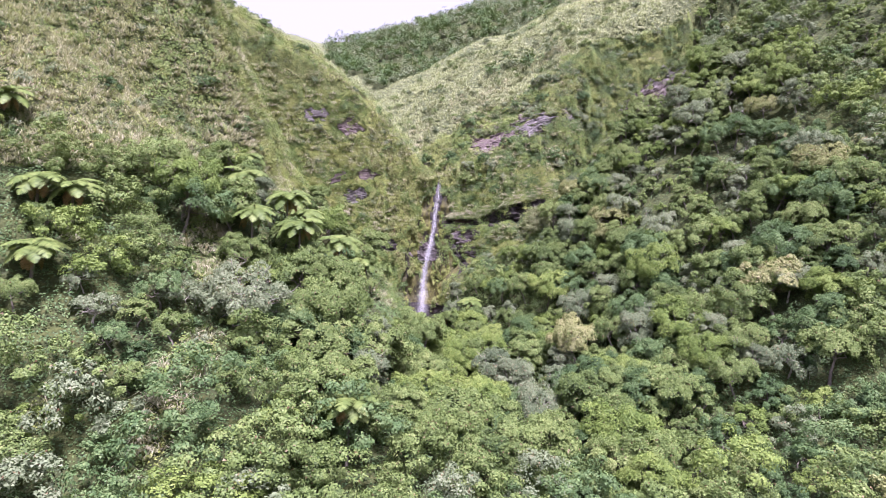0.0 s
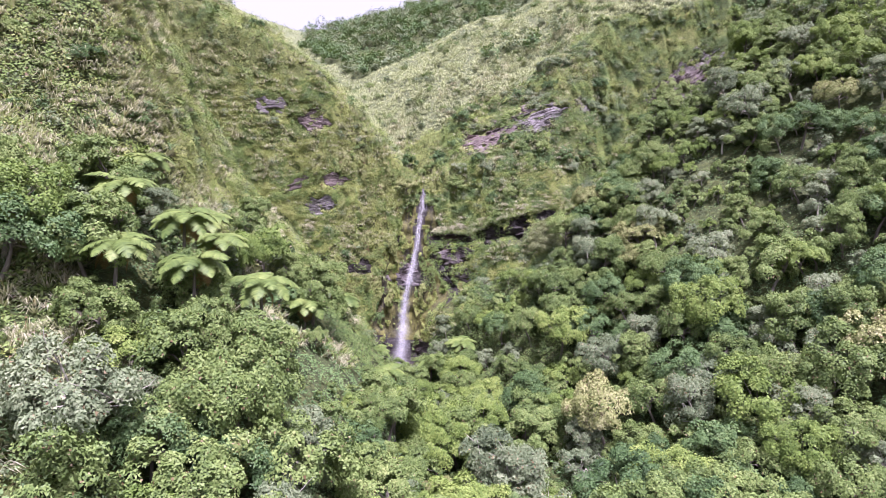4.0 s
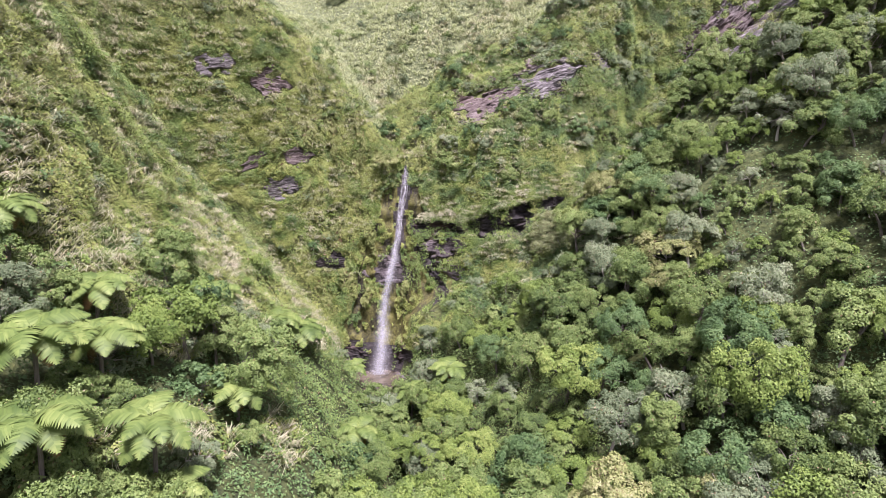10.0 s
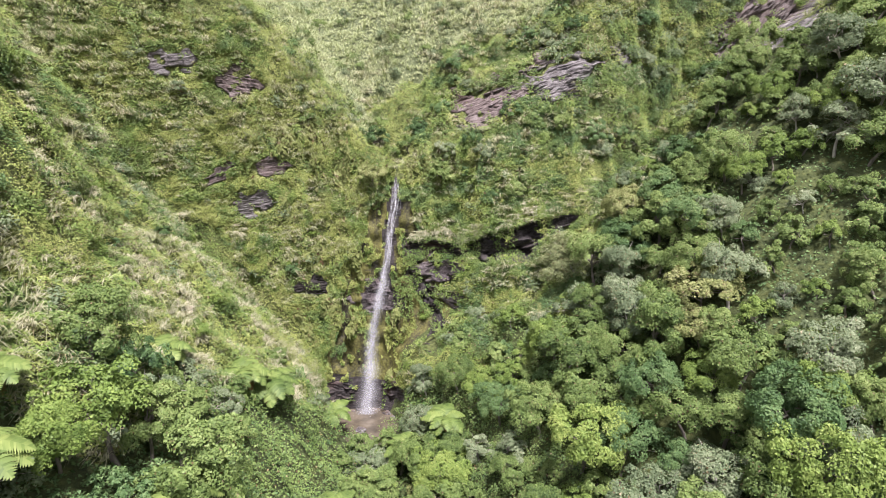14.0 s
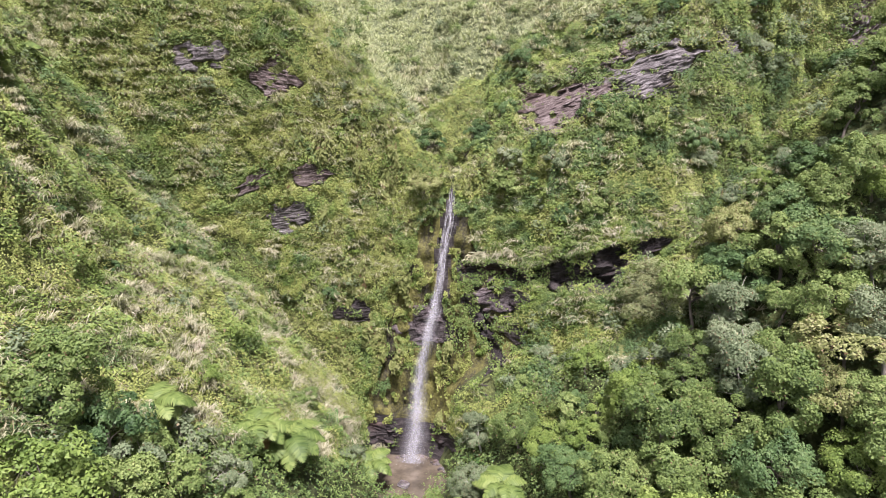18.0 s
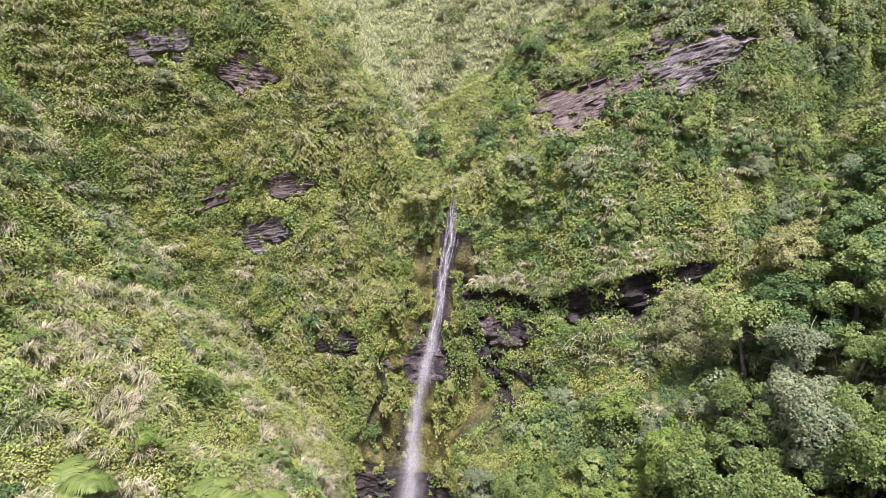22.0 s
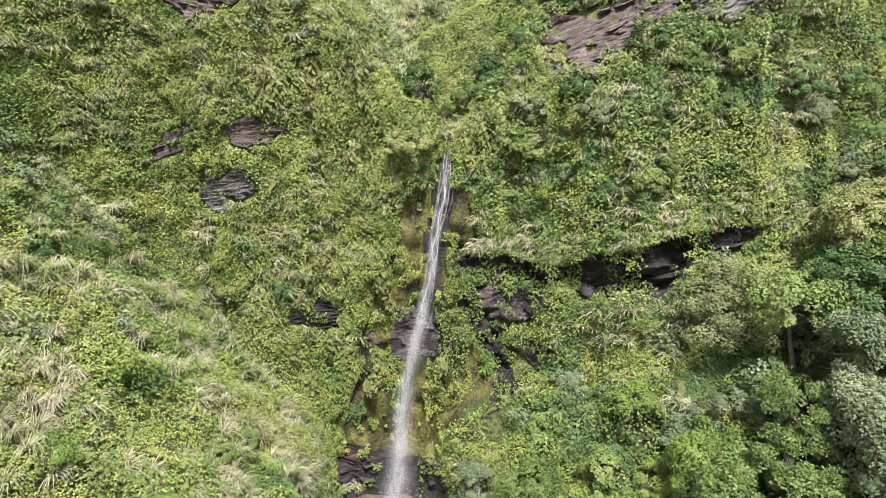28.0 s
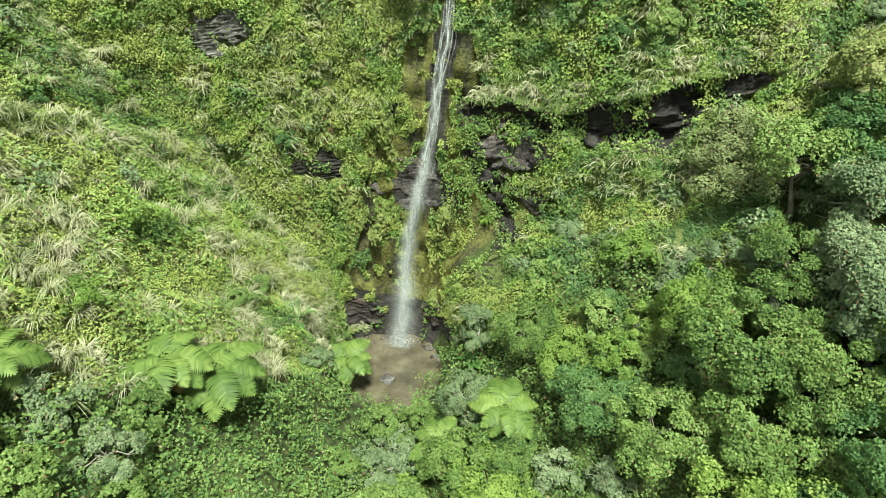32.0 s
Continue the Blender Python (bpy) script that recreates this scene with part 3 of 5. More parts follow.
# ---- zones of the plan ----
def zone(x, y):
    """forest, spur (tussocks and bushes), bank (vines and tussocks), brow (bushes over the fall), hill (pale grass), woods (far), bare."""
    z = terrain(x, y)
    out = np.full(x.shape, "bank", dtype=object)
    side = x < valley_axis(np.minimum(y, 86))[0] + 1
    right_forest = ~side & (z < np.interp(x, (1, 5, 10, 14, 18, 22, 27, 33, 37, 40, 60), (2.5, 5.2, 8.6, 12.0, 17.5, 22.5, 27.5, 32, 36, 47, 66)) + 1.5 * lattice(x / 3, y / 3, 15)) & (y < 100)
    left_top = np.where(y < 60, 15.5, 15.5 - (y - 60) * 0.72)
    left_forest = side & (z < left_top) & (y < 80)
    behind = y > wall_line(x) + 2.0
    out[side & ~behind & (y < 64) & ~left_forest] = "spur"
    out[behind | (~side & (y > 82))] = "brow"
    wob = 4 * lattice(x / 5, y / 5, 16) + 2 * lattice(x / 1.7, y / 1.7, 18)
    gx = gully_line(y)
    out[behind & (x < gx) & (y + 0.5 * wob > 90.8)] = "hill"
    out[behind & (x >= gx) & (z + 0.35 * wob > np.interp(x, (-10, 3, 9.5, 14, 18, 26, 35, 60), (24, 29.0, 31.6, 35.5, 38.5, 42, 46, 60))) & (y > 90)] = "hill"
    out[right_forest] = "forest"
    out[right_forest & (z > 52)] = "hill"
    out[left_forest] = "forest"
    out[left_forest & (lattice(x / 3.0, y / 4, 17) > 0.45) & (y < 62) & (x < -4)] = "spur"
    far_woods = (y > 116) & (x + 4 * lattice(x / 9, y / 9, 24) > gx + 2) & (patchy(x / 6, y / 6, 25) > -0.7)
    out[far_woods] = "woods"
    edge = y - wall_line(x)
    out[(edge > -0.6) & (edge < 2.6) & bare_wall(x, z)] = "bare"
    out[(np.abs(x + 0.75 + 0.3 * lattice(y * 2, x * 0, 2)) < 0.45) & (y > 84) & (y < 87.2)] = "bare"
    out[np.hypot((x + 3.3) / 3.4, (y - 81.4) / 3.8) < 1] = "bare"
    return out


make_ground()


def scatter(n, x0, x1, y0, y1, keep, gap=0.0):
    """Points over the plan, thicker on steep ground, no nearer than gap to one another."""
    got = []
    m = n * (20 if gap > 0 else 4)
    x, y = rng.uniform(x0, x1, m), rng.uniform(y0, y1, m)
    gx, gy = slope_at(x, y)
    w = np.minimum(np.sqrt(1 + gx * gx + gy * gy), 4.0) / 4.0
    ok = rng.uniform(size=len(x)) < w
    x, y = x[ok], y[ok]
    ok = keep(x, y)
    x, y = x[ok], y[ok]
    if gap <= 0:
        return x[:n], y[:n]
    z = terrain(x, y)
    cells, pts = {}, np.stack([x, y, z], -1)
    for p in pts:
        key = tuple(int(q // gap) for q in p)
        near = [q for a in (-1, 0, 1) for b in (-1, 0, 1) for c in (-1, 0, 1) for q in cells.get((key[0] + a, key[1] + b, key[2] + c), ())]
        if all((p[0] - q[0]) ** 2 + (p[1] - q[1]) ** 2 + (p[2] - q[2]) ** 2 > gap * gap for q in near):
            cells.setdefault(key, []).append(p)
            got.append(p)
            if len(got) >= n:
                break
    got = np.array(got)
    return got[:, 0], got[:, 1]


# ---- trees and bushes ----
def crown_shape(R, style, clumps, r):
    """Centres, outward ways and radii of the leaf clumps of a crown round the origin."""
    if style == "tier":
        lev = r.integers(0, 5, clumps)
        rad = R * np.sqrt(r.uniform(0.02, 1, clumps)) * (1.0 - 0.13 * lev)
        a = r.uniform(0, 2 * np.pi, clumps)
        c = np.stack([rad * np.cos(a), rad * np.sin(a), (lev - 1.6) * R * 0.27 + r.normal(0, 0.05 * R, clumps) - 0.12 * rad], -1)
    else:
        d = unit(r.normal(size=(clumps * 3, 3)))
        d = d[d[:, 2] > -0.35][:clumps]
        lump = 0.8 + 0.28 * np.sin(3 * d[:, 0] + r.uniform(0, 6)) * np.cos(4 * d[:, 1] + r.uniform(0, 6)) + r.normal(0, 0.1, len(d))
        c = d * (R * lump)[:, None] * np.array([1, 1, 0.78])
    out = unit(c + np.array([0, 0, 0.35 * R]))
    return c, out, R * r.uniform(0.16, 0.3, len(c))


def crown_mesh(name, R, style, clumps, per, leaf, mat, r):
    """Leaf clumps with rounded tops, on an uneven crown."""
    c, out, rad = crown_shape(R, style, clumps, r)
    n = len(c) * per
    cc, oo, rr = np.repeat(c, per, 0), np.repeat(out, per, 0), np.repeat(rad, per)
    u, a = np.sqrt(r.uniform(0, 1, n)), r.uniform(0, 2 * np.pi, n)
    flat = unit(oo + np.array([0, 0, 0.9]))
    e1 = unit(np.cross(flat, np.array([0.3, 1.0, 0.2])))
    e2 = np.cross(flat, e1)
    off = (u * np.cos(a))[:, None] * e1 + (u * np.sin(a))[:, None] * e2
    p = cc + rr[:, None] * (off + flat * (0.8 * (1 - u * u) + r.normal(0, 0.1, n))[:, None])
    v, f = leaf_cards(p, flat * 0.7 + off * 0.75 + r.normal(0, 0.24, (n, 3)), leaf, leaf * 0.68, 0.3, r, True)
    return mesh_of(name, v, f, mat), c


def wood_mesh(name, height, R, centres, r, mat, limbs=9, thick=0.09, poke=0.9):
    lean = r.normal(0, 0.12, 2)
    t = np.linspace(0, 1, 6)
    top = np.array([lean[0] * height, lean[1] * height, height])
    p = t[:, None] * top + np.stack([0.08 * np.sin(5 * t), 0.08 * np.cos(4 * t) - 0.08, -0.6 * (t == 0)], -1)
    pieces = [tube(p, thick * (1.25 - 0.8 * t), 6)]
    for k in r.choice(len(centres), min(limbs, len(centres)), replace=False):
        s = p[3] + (p[5] - p[3]) * r.uniform(0, 0.8)
        e = top * np.array([0, 0, 1]) + centres[k] * poke
        q = np.linspace(0, 1, 6)[:, None]
        line = s + (e - s) * q + r.normal(0, 0.07 * R, (6, 3)) * np.sin(np.pi * q)
        pieces.append(tube(line, thick * np.array([0.6, 0.5, 0.4, 0.3, 0.2, 0.1]), 4))
        if poke > 1:
            for _ in range(3):
                g = line[r.integers(2, 5)]
                w = g + unit(e - s + r.normal(0, 1.2, 3)) * R * r.uniform(0.3, 0.7)
                pieces.append(tube(np.linspace(g, w, 4) + r.normal(0, 0.03, (4, 3)), thick * np.array([0.3, 0.22, 0.15, 0.06]), 3))
    v, f = joined(pieces)
    return mesh_of(name, v, f, mat, smooth=True)


PLANTS = [
    # leaves, style, label
    ("leaf_mid", "dome", "mid-green broadleaf tree with a lumpy crown on the ravine slope"),
    ("leaf_dark", "dome", "dark green glossy broadleaf tree with shaded gaps"),
    ("leaf_mid", "tier", "mid-green tree with flat tiered leaf sprays"),
    ("leaf_grey", "dome", "dusty grey-green broadleaf tree with a dense crown"),
    ("leaf_lime", "dome", "bright yellow-green young broadleaf tree"),
    ("leaf_dark", "tier", "dark green tiered tree with layered sprays"),
    ("leaf_grey", "tier", "pale grey-green tree with flat sprays and bare twigs"),
    ("leaf_pale", "dome", "tree with pale cream and pinkish flush of new leaves"),
    ("leaf_dusty", "tier", "pale dusty green tree with flat sprays and white twigs"),
]


def plant_kind(kind, i, big, grown=1.0):
    leaf, style, label = PLANTS[i]
    r = np.random.default_rng(100 + i + (50 if big else 0))
    if not big:
        label = label.replace("broadleaf tree", "bush").replace("tree", "bush")
    root = new(kind)
    R, h = (1.75 * grown, 2.0) if big else (1.05, 0.8)
    crown, c = crown_mesh("crown", R, style, int((56 if big else 32) * grown ** 2), 190 if big else 130, 0.105 if big else 0.092, M[leaf], r)
    twiggy = i in (3, 6, 8)
    trunk = part_of("trunk", wood_mesh("trunk", h, R, c, r, M["twig"] if twiggy else M["bark"], 10 if twiggy else 5, 0.085 if big else 0.05, 1.12 if twiggy else 0.85), root)
    top = part_of("crown", crown, root)
    top.location = (0, 0, h)
    return tagged(root, label, "tree" if big else "bush", "trees on the ravine slopes" if big else "bushes on the ravine slopes")


def clear_height(x, y, z):
    """Tops stay under the open lines of sight over the pool and the fall."""
    in_front = (x > -7.5) & (x < 1.5) & (y > 44) & (y < 81)
    room = (80 - y) * 0.1 + 2.2 - z
    return np.where(in_front, np.clip(room, 0.0, 9), 9)


FERNS = ((-14.3, 46.4, 12.9, 2.3), (-12.7, 50.5, 14.3, 2.3), (-16.1, 50.5, 16.2, 2.2), (-12.3, 54.2, 13.2, 2.1), (-8.5, 50.7, 10.7, 2.2), (-11.1, 47.9, 12.0, 2.3),
         (-5.3, 34.6, 1.6, 2.2), (-23.7, 76.0, 23.9, 2.0), (0.5, 74.7, 2.0, 1.6),
         (-30.8, 43.5, 21.0, 2.2), (-24.4, 40.8, 14.2, 2.2), (-24.2, 36.5, 10.2, 2.2), (-26.0, 39.7, 14.6, 2.2), (-8.0, 50.2, 7.8, 2.0), (-11.7, 66.9, 12.0, 2.0), (-17.9, 57.0, 18.6, 2.0),
         (-7.8, 58.6, 9.0, 2.1), (-14.2, 57.7, 14.6, 2.2), (-7.6, 71.7, 8.2, 2.2), (-8.9, 70.9, 9.2, 2.1), (-5.1, 79.6, 2.2, 1.7), (3.4, 75.7, 3.6, 1.9), (-2.8, 66.6, 2.6, 1.8))


def plant_all():
    r = np.random.default_rng(11)
    x, y = scatter(1900, -46, 70, 20, 104, lambda a, b: (zone(a, b) == "forest") & ~rocky(a, b, None, 1.8), 1.65)
    z = terrain(x, y)
    tall = clear_height(x, y, z)
    big = (lattice(x / 5, y / 5, 21) + r.uniform(-0.7, 0.7, len(x)) > -0.15) & (tall > 4)
    patch = (lattice(x / 6, y / 6, 31) + 1) * 0.5
    size = r.uniform(0.75, 1.3, len(x))
    rank = np.hypot((x - 3) * 0.9, y - 72)
    order = np.argsort(rank)
    made, count, rest = {}, {True: 0, False: 0}, []
    weights = np.array([0.33, 0.08, 0.22, 0.09, 0.14, 0.04, 0.07, 0.03])
    for k in order:
        if tall[k] < 1.0 or big[k] and any(abs(x[k] - fx) < 1.6 and -2.6 < y[k] - fy < 0.9 for fx, fy, _, _ in FERNS[:6] + FERNS[9:13] + FERNS[16:18]):
            continue
        w = weights * np.where(np.arange(8) == int(patch[k] * 7.99), 2.5, 1.0)
        if x[k] < 0:
            w = w * np.array([1.2, 0.7, 1.4, 1.2, 0.7, 0.7, 1.3, 0.9])
        if y[k] < 46:
            w = w * np.array([1.0, 2.4, 1.0, 0.5, 0.8, 2.2, 0.5, 0.5])
        i = r.choice(8, p=w / w.sum())
        b = bool(big[k])
        s = min(size[k] * (1.15 if y[k] < 62 else 1.0), tall[k] / 4.0) if b else size[k] * min(1.2 if y[k] < 62 else 1.0, tall[k] / 2.2)
        nrm = normals_at(x[k:k + 1], y[k:k + 1])[0]
        m = Matrix.Translation((x[k] + nrm[0] * 0.3, y[k] + nrm[1] * 0.3, z[k] - 0.25)) @ pose(0, 0, 0, r.normal(0, 6) + nrm[1] * -14, r.normal(0, 6) + nrm[0] * 14, r.uniform(0, 360)) @ Matrix.Diagonal((s, s, s * r.uniform(0.85, 1.15), 1))
        if count[b] < 300:
            count[b] += 1
            key = (i, b)
            if key not in made:
                made[key] = plant_kind("broadleaf_tree" if b else "bush", i, b)
                made[key].matrix_basis = m
            else:
                first = made[key]
                keep = first.matrix_basis.copy()
                first.matrix_basis = Matrix()
                copy_thing(first, m)
                first.matrix_basis = keep
        else:
            rest.append((i, b, m))
    return rest


def far_trees(rest):
    """All trees past the counted ones, one mesh for each leaf colour."""
    r = np.random.default_rng(12)
    packs = {}
    for i, b, m in rest:
        leaf, style, _ = PLANTS[i]
        R, h = (1.8, 1.9) if b else (1.15, 0.9)
        c, out, rad = crown_shape(R, style, 30 if b else 16, r)
        fine = m.translation.y < 46
        per = 105 if fine else 56
        n = len(c) * per
        flat = unit(np.repeat(out, per, 0) + np.array([0, 0, 0.9]))
        way = unit(r.normal(size=(n, 3)) + 0.8 * flat)
        p = np.repeat(c, per, 0) + np.repeat(rad, per)[:, None] * way * r.uniform(0.6, 1.0, (n, 1)) * np.array([1, 1, 0.7])
        size = 0.11 if fine else 0.155
        v, f = leaf_cards(p, flat * 0.6 + way + r.normal(0, 0.2, (n, 3)), size, size * 0.72, 0.3, r, True)
        mat = np.array(m)
        v = (v + np.array([0, 0, h])) @ mat[:3, :3].T + mat[:3, 3]
        packs.setdefault(leaf, []).append((v, f))
    for leaf, pieces in packs.items():
        v, f = joined(pieces)
        tagged(new("forest_canopy", mesh_of("forest_canopy", v, f, M[leaf])), "dense broadleaf forest canopy covering the outer ravine slopes", "forest", kind="stuff")


far_trees(plant_all())


# ---- grass ----
def blades(base, nrm, per, length, width, spread, r, rows=3, droop=0.85):
    """Arching grass blades from each base point: verts and quads."""
    n = len(base) * per
    b = np.repeat(base, per, 0)
    up = unit(np.repeat(nrm, per, 0) * 0.6 + np.array([0, 0, 0.8]))
    a = r.uniform(0, 2 * np.pi, n)
    out = np.stack([np.cos(a), np.sin(a), 0 * a], -1)
    out = unit(out + 0.75 * np.repeat(nrm, per, 0) * np.array([1, 1, 0.3]))
    L = np.repeat(np.broadcast_to(length, len(base)), per) * r.uniform(0.3, 1.15, n)
    lean = r.uniform(0.15, 1.0, n) ** 0.8 * spread
    b = b + out * (0.12 * L * r.uniform(0, 1, n))[:, None]
    side = unit(np.cross(out, up))
    vs = []
    for i in range(rows + 1):
        t = i / rows
        p = b + out * (L * lean * t * 0.85)[:, None] + up * (L * (t - (0.4 * droop + droop * lean) * t * t))[:, None]
        w = width * (1 - t) ** 0.7 * 0.5 + 0.003
        vs += [p - side * w, p + side * w]
    v = np.stack(vs, 1)
    v = v[:, :-1]
    k = 2 * rows + 1
    start = np.arange(n)[:, None, None] * k
    q = np.array([[2 * i, 2 * i + 1, 2 * i + 3, 2 * i + 2] for i in range(rows - 1)])
    tip = np.array([[2 * rows - 2, 2 * rows - 1, 2 * rows]])
    return v.reshape(-1, 3), [(start + q[None]).reshape(-1, 4), (start + tip[None]).reshape(-1, 3)]


def tussocks():
    r = np.random.default_rng(13)
    kinds = []
    for i in range(6):
        v, f = blades(np.zeros((1, 3)) - np.array([0, 0, 0.1]), np.array([[0, -0.5, 0.8]]), 150, np.array([1.35]), 0.022, 0.95, r, 4)
        kinds.append(mesh_of("tussock", v, f, M["grass"]))
    x, y = scatter(3000, -50, 34, 36, 103, lambda a, b: np.isin(zone(a, b), ("spur", "bank", "brow")) & (patchy(a / 2, b / 2, 41) > 0.0) & ~rocky(a, b), 0.52)
    gentle = (slope_at(x, y)[1] < 2.6) | (rng.uniform(size=len(x)) < 0.22)
    x, y = x[gentle], y[gentle]
    z = terrain(x, y)
    nrm = normals_at(x, y)
    near = np.argsort(np.abs(y - 76) + np.abs(x + 12) * 0.5)
    for k in near[:300]:
        ob = tagged(new("grass_tussock", kinds[r.integers(0, 6)]), "arching grass tussock with straw-coloured old blades", "grass", "tussocks on the bank")
        s = r.uniform(0.7, 1.25)
        ob.matrix_basis = Matrix.Translation((x[k], y[k], z[k])) @ pose(0, 0, 0, 0, 0, r.normal(0, 35) + math.degrees(math.atan2(nrm[k][0], -nrm[k][1]))) @ Matrix.Diagonal((s, s, s, 1))
    k = near[300:]
    base = np.stack([x[k], y[k], z[k] - 0.05], -1)
    v, f = blades(base, nrm[k], 48, r.uniform(0.8, 1.3, len(k)), 0.028, 0.95, r, 2)
    tagged(new("grass", mesh_of("grass", v, f, M["grass"])), "rough grass with straw and pinkish old blades on the steep slopes", "grass", kind="stuff")
    # pale grass of the upper hills
    x, y = scatter(22000, -40, 52, 84, 128, lambda a, b: (zone(a, b) == "hill") & ~rocky(a, b, None, 0.3))
    x2, y2 = scatter(7000, -75, 75, 126, 215, lambda a, b: zone(a, b) == "hill")
    x, y, grown = np.append(x, x2), np.append(y, y2), np.append(0 * x + 1, 0 * x2 + 1.7)
    base = np.stack([x, y, terrain(x, y) - 0.05], -1)
    v, f = blades(base, normals_at(x, y), 7, r.uniform(0.5, 0.95, len(x)) * grown, 0.06, 1.15, r, 2, 1.0)
    tagged(new("hill_grass", mesh_of("hill_grass", v, f, M["hillgrass"])), "pale wind-combed grass on the upper hillsides", "grass", kind="stuff")
    # taller clumps and grey scrub where the pale slopes come down to the gully
    x, y = scatter(5200, -30, 34, 88, 110, lambda a, b: (zone(a, b) == "hill") & (patchy(a / 1.6, b / 1.6, 47) > -0.25))
    base = np.stack([x, y, terrain(x, y) - 0.05], -1)
    v, f = blades(base, normals_at(x, y), 22, r.uniform(0.8, 1.5, len(x)), 0.035, 1.0, r, 2, 1.0)
    tagged(new("hill_clumps", mesh_of("hill_clumps", v, f, M["hillgrass"])), "tall pale grass clumps on the slopes above the fall", "grass", kind="stuff")
    x, y = scatter(170, -24, 30, 88, 110, lambda a, b: (zone(a, b) == "hill") & (patchy(a / 3.5, b / 3.5, 48) > 0.0), 0.9)
    packs = {}
    for a, b in zip(x, y):
        c, out, rad = crown_shape(r.uniform(0.45, 1.0), "dome", 16, r)
        n = len(c) * 26
        q = np.repeat(c, 26, 0) + r.normal(0, 0.15, (n, 3)) + np.array([a, b, float(terrain(a, b)) + 0.25])
        packs.setdefault(("leaf_dusty", "leaf_grey", "leaf_mid")[r.integers(0, 3)], []).append(leaf_cards(q, np.repeat(out, 26, 0) + np.array([0, 0, 0.6]) + r.normal(0, 0.3, (n, 3)), 0.13, 0.09, 0.3, r, True))
    for leaf, pieces in packs.items():
        v, f = joined(pieces)
        tagged(new("gully_scrub", mesh_of("gully_scrub", v, f, M[leaf])), "dusty low scrub scattered over the pale grass", "scrub", kind="stuff")
    # pale arching grass of the lower bank
    x, y = scatter(3200, -30, -3, 60, 92, lambda a, b: (zone(a, b) == "bank") & (patchy(a / 1.5, b / 1.5, 43) > 0.2) & ~rocky(a, b, None, 0.3))
    nrm = normals_at(x, y)
    base = np.stack([x, y, terrain(x, y)], -1) + nrm * r.uniform(0.05, 0.45, len(x))[:, None]
    v, f = blades(base, nrm, 54, r.uniform(0.6, 1.3, len(x)), 0.028, 1.0, r, 2, 1.0)
    tagged(new("bank_grass", mesh_of("bank_grass", v, f, M["grass"])), "pale straw grass arching over the vines of the bank", "grass", kind="stuff")
    # thick grass and scrub of the spur
    x, y = scatter(11500, -60, 4, 22, 84, lambda a, b: zone(a, b) == "spur")
    base = np.stack([x, y, terrain(x, y) - 0.05], -1)
    v, f = blades(base, normals_at(x, y), 22, r.uniform(1.0, 1.9, len(x)), 0.045, 0.95, r, 2)
    tagged(new("spur_grass", mesh_of("spur_grass", v, f, M["grass"])), "tall grass with pinkish old blades on the spur", "grass", kind="stuff")
    x, y = scatter(560, -60, 40, 24, 116, lambda a, b: ~rocky(a, b, None, 0.6) & (np.isin(zone(a, b), ("spur", "brow", "bank")) | ((zone(a, b) == "hill") & (patchy(a / 4, b / 4, 86) > 0.25))) & (lattice(a / 5, b / 5, 85) > 0.0), 1.0)
    packs = {}
    for k in range(len(x)):
        c, out, rad = crown_shape(r.uniform(0.5, 0.95), "dome", 14, r)
        n = len(c) * 22
        q = np.repeat(c, 22, 0) + r.normal(0, 0.16, (n, 3)) + np.array([x[k], y[k], float(terrain(x[k], y[k])) + 0.25])
        packs.setdefault(("leaf_mid", "leaf_grey", "leaf_dark", "leaf_lime")[int(r.choice(4, p=(0.35, 0.4, 0.13, 0.12)))], []).append(leaf_cards(q, np.repeat(out, 22, 0) + np.array([0, 0, 0.6]) + r.normal(0, 0.35, (n, 3)), 0.16, 0.11, 0.3, r, True))
    for leaf, pieces in packs.items():
        v, f = joined(pieces)
        tagged(new("scrub", mesh_of("scrub", v, f, M[leaf])), "low leafy scrub scattered over the grassy slopes", "scrub", kind="stuff")


tussocks()


# ---- vines and low leaves ----
def front(x, z):
    """y at which the slope or wall is met, coming from the camera's side."""
    x, z = np.atleast_1d(x).astype(float), np.atleast_1d(z).astype(float)
    start = np.where(z > 6, 77.0, 83.3)
    steps = np.arange(0, 22, 0.6)
    over = terrain(np.repeat(x[:, None], len(steps), 1), start[:, None] + steps[None]) > z[:, None]
    hi = np.where(over.any(1), start + steps[over.argmax(1)], 90.0)
    lo = hi - 0.6
    for _ in range(5):
        mid = (lo + hi) / 2
        inside = terrain(x, mid) > z
        lo, hi = np.where(inside, lo, mid), np.where(inside, mid, hi)
    y = hi
    return y + np.where(np.abs(x) < 13, undercut(x, z), 0)


